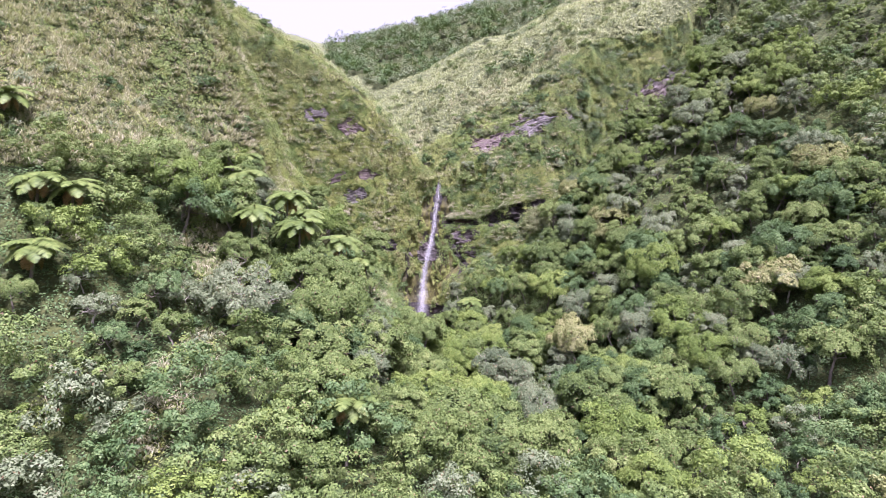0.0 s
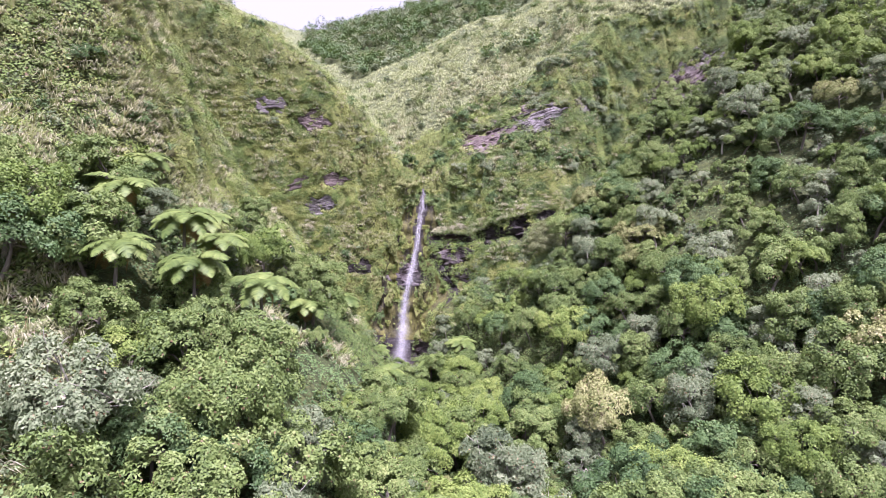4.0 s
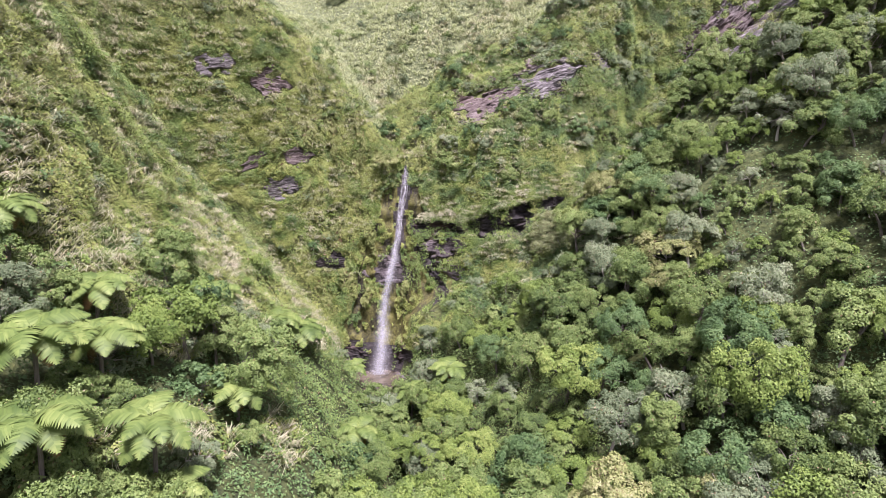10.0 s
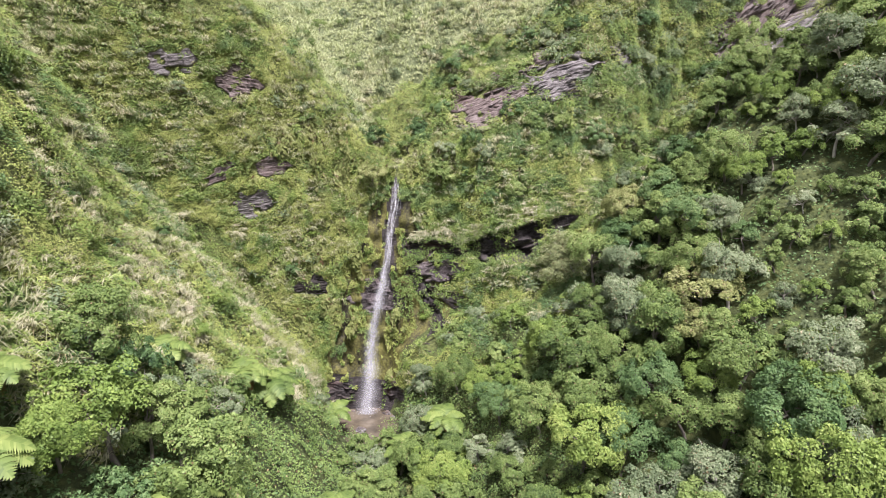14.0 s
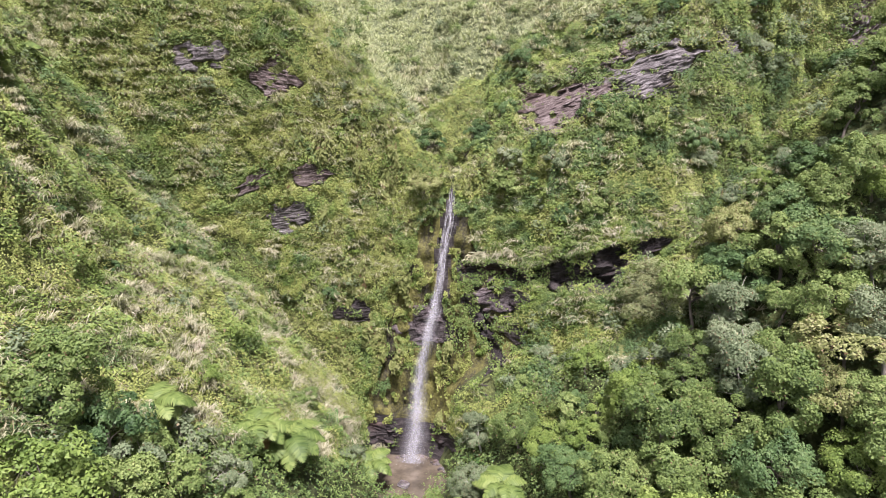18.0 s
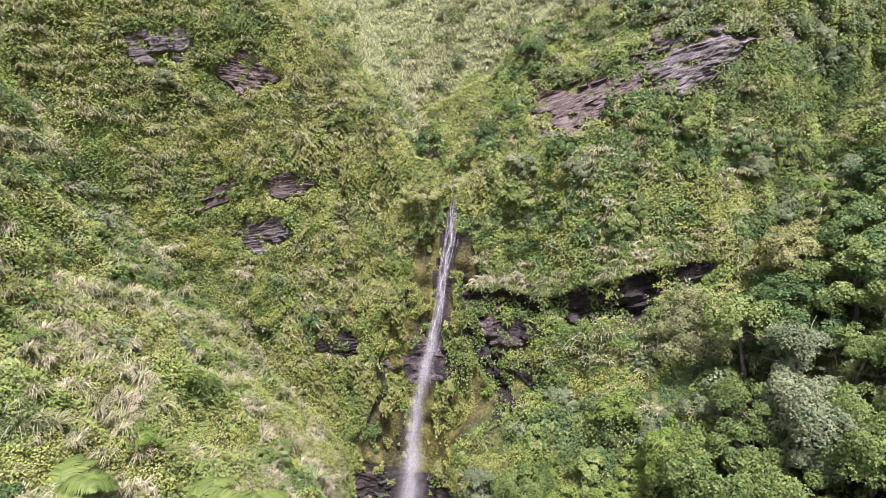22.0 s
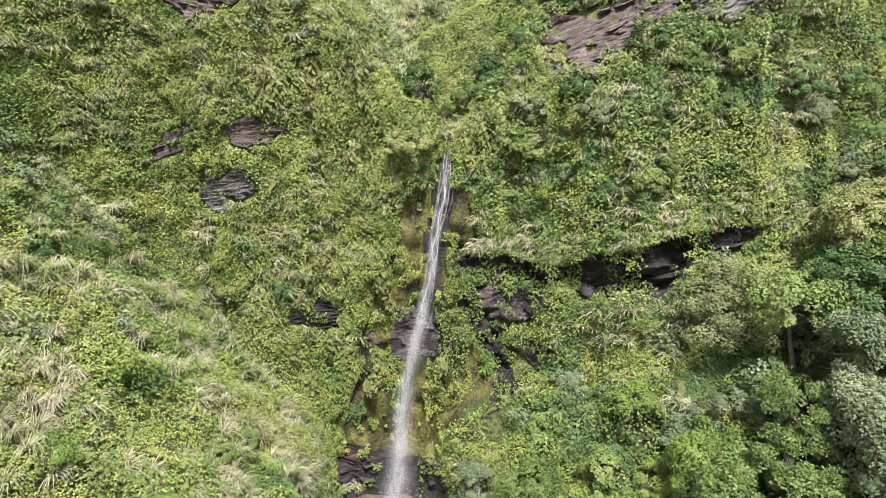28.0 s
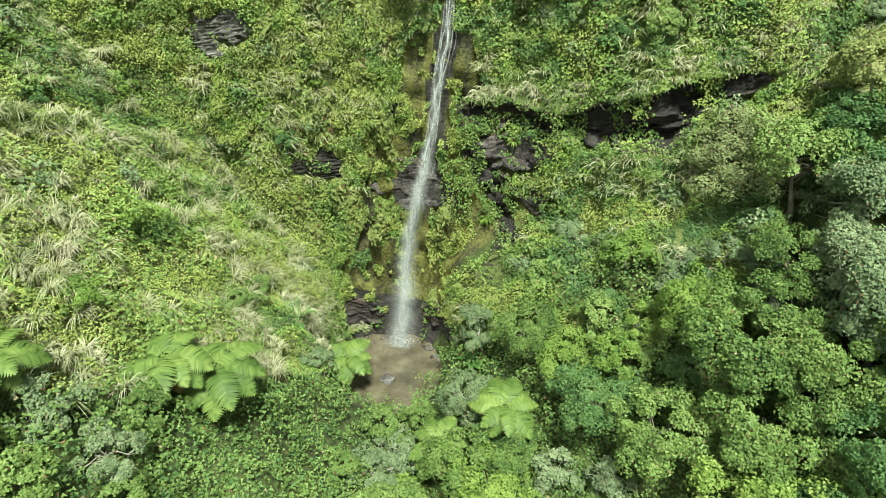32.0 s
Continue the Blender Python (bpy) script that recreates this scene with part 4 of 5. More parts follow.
def low_cover():
    r = np.random.default_rng(14)

    def lay(n, box, keep, leaf, mat, name, label, lift):
        x, y = scatter(n, *box, lambda a, b: keep(a, b) & ~rocky(a, b))
        z, nrm = terrain(x, y), normals_at(x, y)
        h = r.uniform(0.3, 1.0, len(x)) * lift * (0.1 + 1.5 * np.clip(patchy(x / 1.1, y / 1.1, 51) + 0.35, 0, 1.2))
        p = np.stack([x, y, z], -1) + nrm * h[:, None]
        way = nrm * 0.7 + np.array([0, -0.15, 0.55]) + r.normal(0, 0.25, (len(x), 3))
        pick = patchy(x / 1.7, y / 1.7 + z / 1.7, 57) + r.normal(0, 0.05, len(x)) + 0.3 * (x > 1.5)
        mixed = ((pick < 0.12, mat, leaf), ((pick >= 0.12) & (pick < 0.34), "leaf_lime", leaf * 1.25), ((pick >= 0.34) & (pick < 0.62), "leaf_mid", leaf * 1.15), (pick >= 0.62, "leaf_dark", leaf * 1.1))
        for some, kind, size in mixed if mat == "vine" else ((x == x, mat, leaf),):
            v, f = leaf_cards(p[some], way[some], size, size * 0.8, 0.2, r, True)
            tagged(new(name, mesh_of(name, v, f, M[kind])), label, "vines", kind="stuff")

    lay(700000, (-30, 38, 60, 104), lambda a, b: np.isin(zone(a, b), ("bank", "brow", "spur")), 0.09, "vine", "vine_cover", "low yellow-green vine leaves blanketing the bank", 0.8)
    lay(150000, (-50, 4, 22, 70), lambda a, b: zone(a, b) == "spur", 0.14, "vine", "spur_vines", "low yellow-green vine leaves on the spur", 0.6)
    lay(160000, (-50, 42, 36, 106), lambda a, b: np.isin(zone(a, b), ("bank", "brow", "spur")) & (lattice(a / 2.5, b / 2.5, 61) > 0.15), 0.19, "leaf_mid", "ground_cover", "mid-green leafy ground cover on the slopes", 0.8)
    lay(36000, (-26, -4, 62, 84), lambda a, b: (zone(a, b) == "bank") & (patchy(a / 1.8, b / 1.8, 46) > 0.15), 0.13, "leaf_mid", "bank_creepers", "fresh green creepers in patches on the bank", 1.1)
    lay(70000, (-24, 14, 62, 84), lambda a, b: (zone(a, b) == "forest") & (np.hypot((a + 3.3) / 3.3, (b - 81.3) / 3.7) > 1), 0.13, "leaf_mid", "forest_floor_plants", "leafy herbs and saplings covering the ground under the trees", 1.1)
    # undergrowth takes the dark leaf colour to deepen the shade below the crowns
    lay(80000, (-40, 60, 26, 96), lambda a, b: zone(a, b) == "forest", 0.16, "leaf_dark", "undergrowth", "leafy undergrowth beneath the trees, canopy shade put in as dark green", 0.7)
    lay(130000, (-40, 44, 18, 64), lambda a, b: zone(a, b) == "forest", 0.14, "leaf_dark", "undergrowth", "leafy undergrowth between the trees of the lower ravine, shade put in as dark green", 0.8)
    # leaves hanging on the fall wall
    n = 640000
    x, z = r.uniform(-24, 14, n), r.uniform(1.5, 32, n)
    sparse = (bare_wall(x, z) & (patchy(x / 0.7, z / 0.8, 53) < 0.14)) | ((undercut(x, z) > 0.15) & (patchy(x / 0.8, z / 0.6, 55) < 0.15)) | (patchy(x / 1.6, z / 1.4, 56) < -0.45)
    ok = ~sparse & ~rocky(x, x * 0 + 90, z) & (np.abs(x + 0.6 + (19 - z) * 0.11) > np.where(z > 19, 0.1, 0.4 + 0.4 * patchy(x / 0.7, z / 0.7, 59)))
    x, z = x[ok], z[ok]
    y = front(x, z)
    steep = slope_at(x, y)[1] > 2.2
    x, y, z = x[steep], y[steep], z[steep]
    p = np.stack([x, y - r.uniform(0.03, 0.45, len(x)) * (0.3 + np.clip(2.0 * patchy(x / 1.1, z / 1.0, 52) + 0.5, 0, 2.0)), z], -1)
    way = np.array([0, -0.7, 0.6]) + r.normal(0, 0.35, (len(x), 3))
    pick = patchy(x / 1.7, z / 1.4, 58) + r.normal(0, 0.05, len(x)) + 0.3 * (x > 1.0)
    for some, kind, label in ((pick < 0.08, "vine", "hanging yellow-green leaves on the wall beside the fall"), ((pick >= 0.08) & (pick < 0.28), "leaf_lime", "fresh green creeper leaves on the wall"), ((pick >= 0.28) & (pick < 0.58), "leaf_mid", "mid-green creeper leaves on the wall"), (pick >= 0.58, "leaf_dark", "dark creeper leaves on the wall")):
        v, f = leaf_cards(p[some], way[some], 0.095, 0.075, 0.6, r, True)
        tagged(new("wall_vines", mesh_of("wall_vines", v, f, M[kind])), label, "vines", kind="stuff")


low_cover()


# ---- bushes above the fall, on the banks and far woods ----
def bank_bushes():
    r = np.random.default_rng(15)
    protos = [plant_kind("shrub", i, False) for i in (0, 1, 4, 3)]
    x, y = scatter(150, -45, 36, 40, 106, lambda a, b: np.isin(zone(a, b), ("bank", "brow", "spur")) & (lattice(a / 4, b / 4, 81) > -0.2) & ~rocky(a, b, None, 0.5), 1.35)
    z = terrain(x, y)
    for k in range(len(x)):
        s = r.uniform(0.5, 1.05) * (1.3 if y[k] > 86 else 1.0)
        m = Matrix.Translation((x[k], y[k], z[k] - 0.2)) @ pose(0, 0, 0, r.normal(8, 6), r.normal(0, 6), r.uniform(0, 360)) @ Matrix.Diagonal((s, s, s * 0.85, 1))
        if k < 4:
            protos[k].matrix_basis = m
        else:
            src = protos[r.choice(4, p=(0.4, 0.3, 0.15, 0.15))]
            keep = src.matrix_basis.copy()
            src.matrix_basis = Matrix()
            copy_thing(src, m)
            src.matrix_basis = keep
    x, y = scatter(1500, -60, 90, 96, 215, lambda a, b: (zone(a, b) == "woods") | ((zone(a, b) == "hill") & (lattice(a / 9, b / 9, 91) > 0.75)), 2.0)
    packs = {"leaf_dark": [], "leaf_grey": []}
    z = terrain(x, y)
    for k in range(len(x)):
        c, out, rad = crown_shape(r.uniform(0.6, 2.3), "dome", 16, r)
        n = len(c) * 13
        p = np.repeat(c, 13, 0) + r.normal(0, 0.35, (n, 3)) + np.array([x[k], y[k], z[k] + 1.0])
        packs["leaf_dark" if r.uniform() < 0.5 else "leaf_grey"].append(leaf_cards(p, np.repeat(out, 13, 0) + np.array([0, 0, 0.6]) + r.normal(0, 0.3, (n, 3)), 0.36, 0.25, 0.3, r, True))
    for mat, pieces in packs.items():
        v, f = joined(pieces)
        tagged(new("far_woods", mesh_of("far_woods", v, f, M[mat])), "dark scrub woods on the far hillside", "forest", kind="stuff")


bank_bushes()


def lone_tree():
    root = plant_kind("broadleaf_tree", 8, True, 1.5)
    root.matrix_basis = pose(12.7, 82.2, 12.2, 8, 4, 40) @ Matrix.Diagonal((1, 1, 0.78, 1))
    tagged(root, "spreading pale dusty green tree with white bare twigs", "tree")


lone_tree()


def wall_growth():
    """Bushes, hanging grass and large drooping leaves rooted on the wall of the fall."""
    r = np.random.default_rng(18)
    protos = [plant_kind("shrub", i, False) for i in (0, 1, 3)]
    spots = []
    for _ in range(900):
        x, z = r.uniform(0.8, 25), r.uniform(5, 31)
        low = (z < 8.2 + 0.2 * x and x > 4.5) or x > 15
        high = z > 16.0 + 0.14 * x
        if not (low or high) or rocky(np.array([x]), np.array([90.0]), np.array([z]), 0.5)[0] or any(math.hypot(x - a, z - b) < 1.25 for a, b in spots):
            continue
        spots.append((x, z))
    sx, sz = np.array(spots[:104]).T
    sy = front(sx, sz)
    for k in range(len(sx)):
        s = r.uniform(0.5, 0.95)
        m = Matrix.Translation((sx[k], sy[k] + 0.15, sz[k] - 0.2)) @ pose(0, 0, 0, r.uniform(25, 50), r.normal(0, 8), 0) @ pose(0, 0, 0, 0, 0, r.uniform(0, 360)) @ Matrix.Diagonal((s, s, s * 0.8, 1))
        if k < 3:
            protos[k].matrix_basis = m
        else:
            src = protos[r.integers(0, 3)]
            keep = src.matrix_basis.copy()
            src.matrix_basis = Matrix()
            copy_thing(src, m)
            src.matrix_basis = keep
    # pale tufts and small shrubs over the left part of the wall
    left = [plant_kind("shrub", i, False) for i in (3, 0, 6)]
    taken = []
    for _ in range(400):
        x, z = r.uniform(-24, -3.5), r.uniform(11, 33)
        if rocky(np.array([x]), np.array([90.0]), np.array([z]), 0.9)[0] or patchy(np.array([x / 3.0]), np.array([z / 3.0]), 71)[0] < -0.1 or any(math.hypot(x - a, z - b) < 1.3 for a, b in taken):
            continue
        taken.append((x, z))
    lx, lz = np.array(taken[:42]).T
    ly = front(lx, lz)
    for k in range(len(lx)):
        s = r.uniform(0.35, 0.7)
        m = Matrix.Translation((lx[k], ly[k] + 0.12, lz[k] - 0.15)) @ pose(0, 0, 0, r.uniform(20, 45), r.normal(0, 8), 0) @ pose(0, 0, 0, 0, 0, r.uniform(0, 360)) @ Matrix.Diagonal((s, s, s * 0.8, 1))
        if k < 3:
            left[k].matrix_basis = m
        else:
            src = left[r.integers(0, 3)]
            keep = src.matrix_basis.copy()
            src.matrix_basis = Matrix()
            copy_thing(src, m)
            src.matrix_basis = keep
    x, z = r.uniform(-34, 20, 6400), r.uniform(9, 44, 6400)
    ok = (patchy(x / 2.4, z / 2.0, 72) > np.where(x < 0, -0.15, -0.02)) & ~rocky(x, x * 0 + 90, z, 0.3) & ~bare_wall(x, z) & (np.abs(x + 0.6) > 1.2) & (undercut(x, z) < 0.1)
    x, z = x[ok], z[ok]
    y = front(x, z)
    held = (terrain(x, y + 0.4) > z - 0.3) & (terrain(x, y - 0.6) < z + 0.3)
    x, y, z = x[held], y[held], z[held]
    base = np.stack([x, y - 0.1, z], -1)
    v, f = blades(base, np.tile(np.array([[0, -0.9, 0.3]]), (len(x), 1)), 30, r.uniform(0.7, 1.45, len(x)), 0.036, 1.0, r, 2)
    tagged(new("wall_grass", mesh_of("wall_grass", v, f, M["grass"])), "pale grass tufts growing out of the steep wall", "grass", kind="stuff")
    # dull scrub on the steep face above the outcrops
    x, z = r.uniform(9, 36, 900), r.uniform(28, 48, 900)
    y = front(x, z)
    ok = (zone(x, y) == "brow") & ~rocky(x, y, z, 0.4) & (y < 98) & (terrain(x, y + 0.4) > z - 0.4) & (patchy(x / 2.2, z / 2.0, 74) > -0.15)
    packs = {}
    for a, b, c in zip(x[ok], y[ok], z[ok]):
        q, out, _ = crown_shape(r.uniform(0.4, 0.9), "dome", 12, r)
        q = np.repeat(q, 16, 0) + r.normal(0, 0.16, (len(q) * 16, 3)) + np.array([a, b - 0.2, c])
        packs.setdefault(("leaf_grey", "leaf_mid", "vine")[r.integers(0, 3)], []).append(leaf_cards(q, np.repeat(out, 16, 0) + np.array([0, -0.3, 0.5]) + r.normal(0, 0.35, (len(q), 3)), 0.16, 0.11, 0.3, r, True))
    for leaf, pieces in packs.items():
        v, f = joined(pieces)
        tagged(new("brow_scrub", mesh_of("brow_scrub", v, f, M[leaf])), "low dull scrub on the steep slope above the outcrops", "scrub", kind="stuff")
    # grass fringe hanging over the rock band
    n = 150
    x = r.uniform(0.6, 15.5, n) ** 1.0
    z = np.interp(x, (-1, 5, 10.5, 15), (14.3, 14.2, 15.6, 17.6)) + r.uniform(0.1, 1.9, n) * np.interp(x, (0, 5, 8), (0.3, 0.7, 1.0))
    base = np.stack([x, front(x, z) - 0.15, z], -1)
    v, f = blades(base, np.tile(np.array([[0, -1.0, -0.35]]), (n, 1)), 46, r.uniform(0.6, 1.2, n), 0.026, 1.0, r, 3, 1.1)
    tagged(new("hanging_grass", mesh_of("hanging_grass", v, f, M["grass"])), "pale grass fringe hanging over the dark rock band", "grass", kind="stuff")
    # large drooping leaves beside the fall
    n = 64000
    x, z = r.uniform(-12, 4, n), r.uniform(2, 24, n)
    clump = patchy(x / 1.1, z / 2.0, 19)
    near_fall = np.abs(x + 0.6 + (19 - z) * 0.11) < 0.9
    west = (x < -0.3) & (x > -9.5 + 0.2 * (z - 20))
    ok = (clump > np.where(bare_wall(x, z), 0.5, 0.02)) & ~near_fall & (west | (z > 19) | ((z < 8) & (clump > 0.3))) & ~rocky(x, x * 0 + 90, z)
    x, z, clump = x[ok], z[ok], clump[ok]
    y = front(x, z) - r.uniform(0.15, 0.75, len(x)) * (0.5 + clump)
    v, f = leaf_cards(np.stack([x, y, z], -1), np.array([0, -0.8, 0.55]) + r.normal(0, 0.3, (len(x), 3)), 0.42, 0.17, 1.0, r)
    tagged(new("hanging_ferns", mesh_of("hanging_ferns", v, f, M["leaf_pale"])), "large pale yellow-green fern leaves drooping on the wall", "ferns", kind="stuff")
    # creepers straying over the rock faces
    packs = []
    for x0, z0, x1, z1, tall, _, _, _, depth, _ in ROCKS:
        ang, span = math.atan2(z1 - z0, x1 - x0), math.hypot(x1 - x0, z1 - z0)
        n = int(span * tall * 150)
        a, b = r.uniform(-0.58, 0.58, n), r.uniform(-0.6, 0.6, n)
        x = (x0 + x1) / 2 + a * span * math.cos(ang) - b * tall * math.sin(ang)
        z = (z0 + z1) / 2 + a * span * math.sin(ang) + b * tall * math.cos(ang)
        edge = np.abs(2 * a) ** 2.2 + np.abs(2 * b)
        ok = (patchy(x / 0.9, z / 0.6, 79) > (0.36 if span > 4 else 0.42) - 0.6 * sstep(0.55, 1.15, edge)) & (np.abs(x + 0.6 + (19 - z) * 0.11) > 0.75)
        x, z = x[ok], z[ok]
        packs.append(leaf_cards(np.stack([x, front(x, z) - 0.25 - 0.55 * depth - r.uniform(0, 0.25, len(x)), z], -1), np.array([0, -0.7, 0.6]) + r.normal(0, 0.4, (len(x), 3)), 0.125, 0.1, 0.6, r, True))
    v, f = joined(packs)
    tagged(new("rock_creepers", mesh_of("rock_creepers", v, f, M["leaf_mid"])), "creeper leaves straying over the bare rock faces", "vines", kind="stuff")
    # the pale bush at the lip
    root = plant_kind("shrub", 7, False)
    root.matrix_basis = pose(-2.5, 86.4, 19.4, 25, 0, 0) @ Matrix.Diagonal((1.25, 0.8, 0.6, 1))
    tagged(root, "pale yellow-green bush overhanging the lip of the fall", "bush")


# ---- tree ferns ----
def frond_mesh(name, mat, r, pairs=24):
    t = np.linspace(0, 1, 9)
    axis = lambda u: np.stack([u * 0.95, 0.03 * np.sin(3 * u), 0.5 * u - 0.74 * u ** 2], -1)
    pieces = [tube(axis(t), 0.012 * (1.1 - t), 3)]
    for i in range(pairs):
        u = 0.1 + 0.9 * i / pairs
        p = axis(np.array([u]))[0]
        d = unit(axis(np.array([u + 0.02]))[0] - p)
        l = 0.3 * math.sin(math.pi * min(1, u * 0.86 + 0.16)) ** 0.75 + 0.02
        for s in (-1, 1):
            side = unit(np.array([0.38 * d[0], s, 0.38 * d[2] + r.normal(0, 0.06)]))
            w = 0.05
            q = np.array([p - d * w * 0.5, p + d * w * 0.5, p + side * l * 0.55 + d * w * 0.55 - np.array([0, 0, 0.02 * l]), p + side * l * 0.55 - d * w * 0.45 - np.array([0, 0, 0.02 * l]),
                          p + side * l + d * w * 0.06 - np.array([0, 0, 0.22 * l]), p + side * l - d * w * 0.06 - np.array([0, 0, 0.22 * l])])
            pieces.append((q, np.array([[0, 1, 2, 3], [3, 2, 4, 5]])))
    v, f = joined(pieces)
    return mesh_of(name, v, f, mat)


FERN_R = np.random.default_rng(16)
FRONDS = [frond_mesh("frond", M["fern"], FERN_R) for _ in range(3)]
OLD_FRONDS = [frond_mesh("old_frond", M["dead"], FERN_R, 16)]


def tree_fern(x, y, top, size, old=3):
    r = FERN_R
    z = float(terrain(np.array([x]), np.array([y]))[0])
    h = max(top - z, 0.5)
    root = new("tree_fern")
    root.location = (x, y, z)
    size = size * 0.92
    t = np.linspace(0, 1, 7)
    v, f = tube(np.stack([0.15 * np.sin(2 * t) - 0.15 * math.sin(2), 0.1 * t - 0.1, h * t - 0.3 * (1 - t)], -1), 0.11 - 0.03 * t, 7)
    part_of("trunk", mesh_of("trunk", v, f, M["bark"], smooth=True), root)
    n = 14
    turn = r.uniform(0, 360)
    for i in range(n):
        ob = part_of("frond", FRONDS[i % 3], root)
        s = size * r.uniform(0.85, 1.1)
        ob.matrix_basis = pose(0, 0, h, 13, 0, 0) @ pose(0, 0, 0, 0, 0, turn + 360 * i / n + r.normal(0, 7)) @ pose(0, 0, 0, r.normal(0, 6), r.normal(-6 if i % 2 else 8, 7), 0) @ Matrix.Diagonal((s, s, s, 1))
    for i in range(old):
        ob = part_of("old_frond", OLD_FRONDS[0], root, "brown withered hanging frond")
        ob.matrix_basis = pose(0, 0, h - 0.1, 0, 0, r.uniform(0, 360)) @ pose(0, 0, 0, 0, r.uniform(38, 62), 0) @ Matrix.Diagonal((size * 0.75,) * 3 + (1,))
    return tagged(root, "tall tree fern with a spread rosette of bright green fronds", "tree fern", "tree ferns")


for fx, fy, ftop, fs in FERNS:
    tree_fern(fx, fy, ftop, fs)


def fern_company():
    """Broadleaf trees standing close round the trunks of the tall ferns."""
    r = np.random.default_rng(19)
    protos = [plant_kind("broadleaf_tree", i, True) for i in (0, 2)]
    used = 0
    for x, y, top in ((-14.3, 46.4, 12.9), (-12.7, 50.5, 14.3), (-12.3, 54.2, 13.2), (-8.5, 50.7, 10.7), (-11.1, 47.9, 12.0), (-26.0, 39.7, 14.6), (-24.2, 36.5, 10.2), (-7.8, 58.6, 9.0), (-14.2, 57.7, 14.6)):
        for k in range(2):
            a, b = x + r.uniform(-1.3, 1.3), y - r.uniform(0.4, 1.6)
            z = float(terrain(a, b))
            s = (top - 1.3 - z) / 3.7
            if s < 0.4:
                continue
            m = Matrix.Translation((a, b, z - 0.2)) @ pose(0, 0, 0, 0, 0, r.uniform(0, 360)) @ Matrix.Diagonal((min(s, 1.0), min(s, 1.0), s, 1))
            if used < 2:
                protos[used].matrix_basis = m
            else:
                src = protos[k]
                keep = src.matrix_basis.copy()
                src.matrix_basis = Matrix()
                copy_thing(src, m)
                src.matrix_basis = keep
            used += 1


fern_company()


# ---- broad-leaved plants and bright tufts by the pool ----
def paddle_leaf(length, width, r):
    """One long arching paddle-shaped blade with a raised midrib, along +x."""
    t = np.linspace(0, 1, 9)
    half = width * np.sin(np.pi * np.clip(t * 0.93 + 0.04, 0, 1)) ** 0.7 * 0.5
    mid = np.stack([length * t, 0 * t, length * (0.75 * t - 0.6 * t * t)], -1)
    edge = np.array([0, 0, 0.18 * width])
    v = np.stack([mid + np.stack([0 * t, half, 0 * t], -1) + edge * (half / width)[:, None], mid, mid - np.stack([0 * t, half, 0 * t], -1) + edge * (half / width)[:, None]], 1)
    i = np.arange(8)[:, None] * 3
    f = np.concatenate([i + np.array([[0, 1, 4, 3]]), i + np.array([[1, 2, 5, 4]])])
    return mesh_of("leaf", v.reshape(-1, 3), f, M["broad"], smooth=True)


def broad_plant(x, y, z, leaves, length, seed):
    r = np.random.default_rng(seed)
    root = new("broad_leaved_plant")
    root.location = (x, y, z)
    for k in range(leaves):
        ob = part_of("leaf", paddle_leaf(length * r.uniform(0.8, 1.2), length * 0.32, r), root)
        ob.matrix_basis = pose(0, 0, 0, 0, 0, 360 * k / leaves + r.normal(0, 12)) @ pose(0, 0, 0, r.normal(0, 8), r.uniform(-45, -5), 0)
    return tagged(root, "dark green plant with long glossy paddle-shaped leaves", "plant")


M["broad"] = leaf_material("broad_glossy_leaves", [(0.0, (0.03, 0.07, 0.02)), (0.5, (0.07, 0.15, 0.04)), (1.0, (0.15, 0.24, 0.07))], 0.15, 0.35)
M["tuft"] = leaf_material("bright_tuft_blades", [(0.0, (0.09, 0.15, 0.03)), (0.5, (0.20, 0.29, 0.06)), (1.0, (0.34, 0.42, 0.12))], 0.25)


def bright_tuft(x, z, size, seed):
    r = np.random.default_rng(seed)
    y = float(front(x, z)[0])
    v, f = blades(np.zeros((1, 3)), np.array([[0, -0.9, 0.4]]), 90, np.array([size]), 0.05, 1.0, r, 4, 1.0)
    ob = new("fern_tuft", mesh_of("fern_tuft", v, f, M["tuft"]))
    ob.location = (x, y - 0.1, z)
    return tagged(ob, "bright yellow-green fern tuft hanging on the wet wall", "fern", "fern tufts on the wall")


for bx, by, bl, bn in ((-7.2, 78.6, 1.2, 8), (-6.2, 79.2, 0.9, 7), (1.6, 79.4, 1.0, 7)):
    broad_plant(bx, by, float(terrain(bx, by)) + 0.1, bn, bl, 300 + bn)
for k, (tx, tz) in enumerate(((1.7, 7.9), (-7.6, 14.8), (4.6, 11.6), (-5.2, 13.4), (2.9, 12.2), (6.6, 11.9), (-9.6, 12.4))):
    bright_tuft(tx, tz, 0.9 if k == 0 else 0.55 + 0.06 * k, 320 + k)


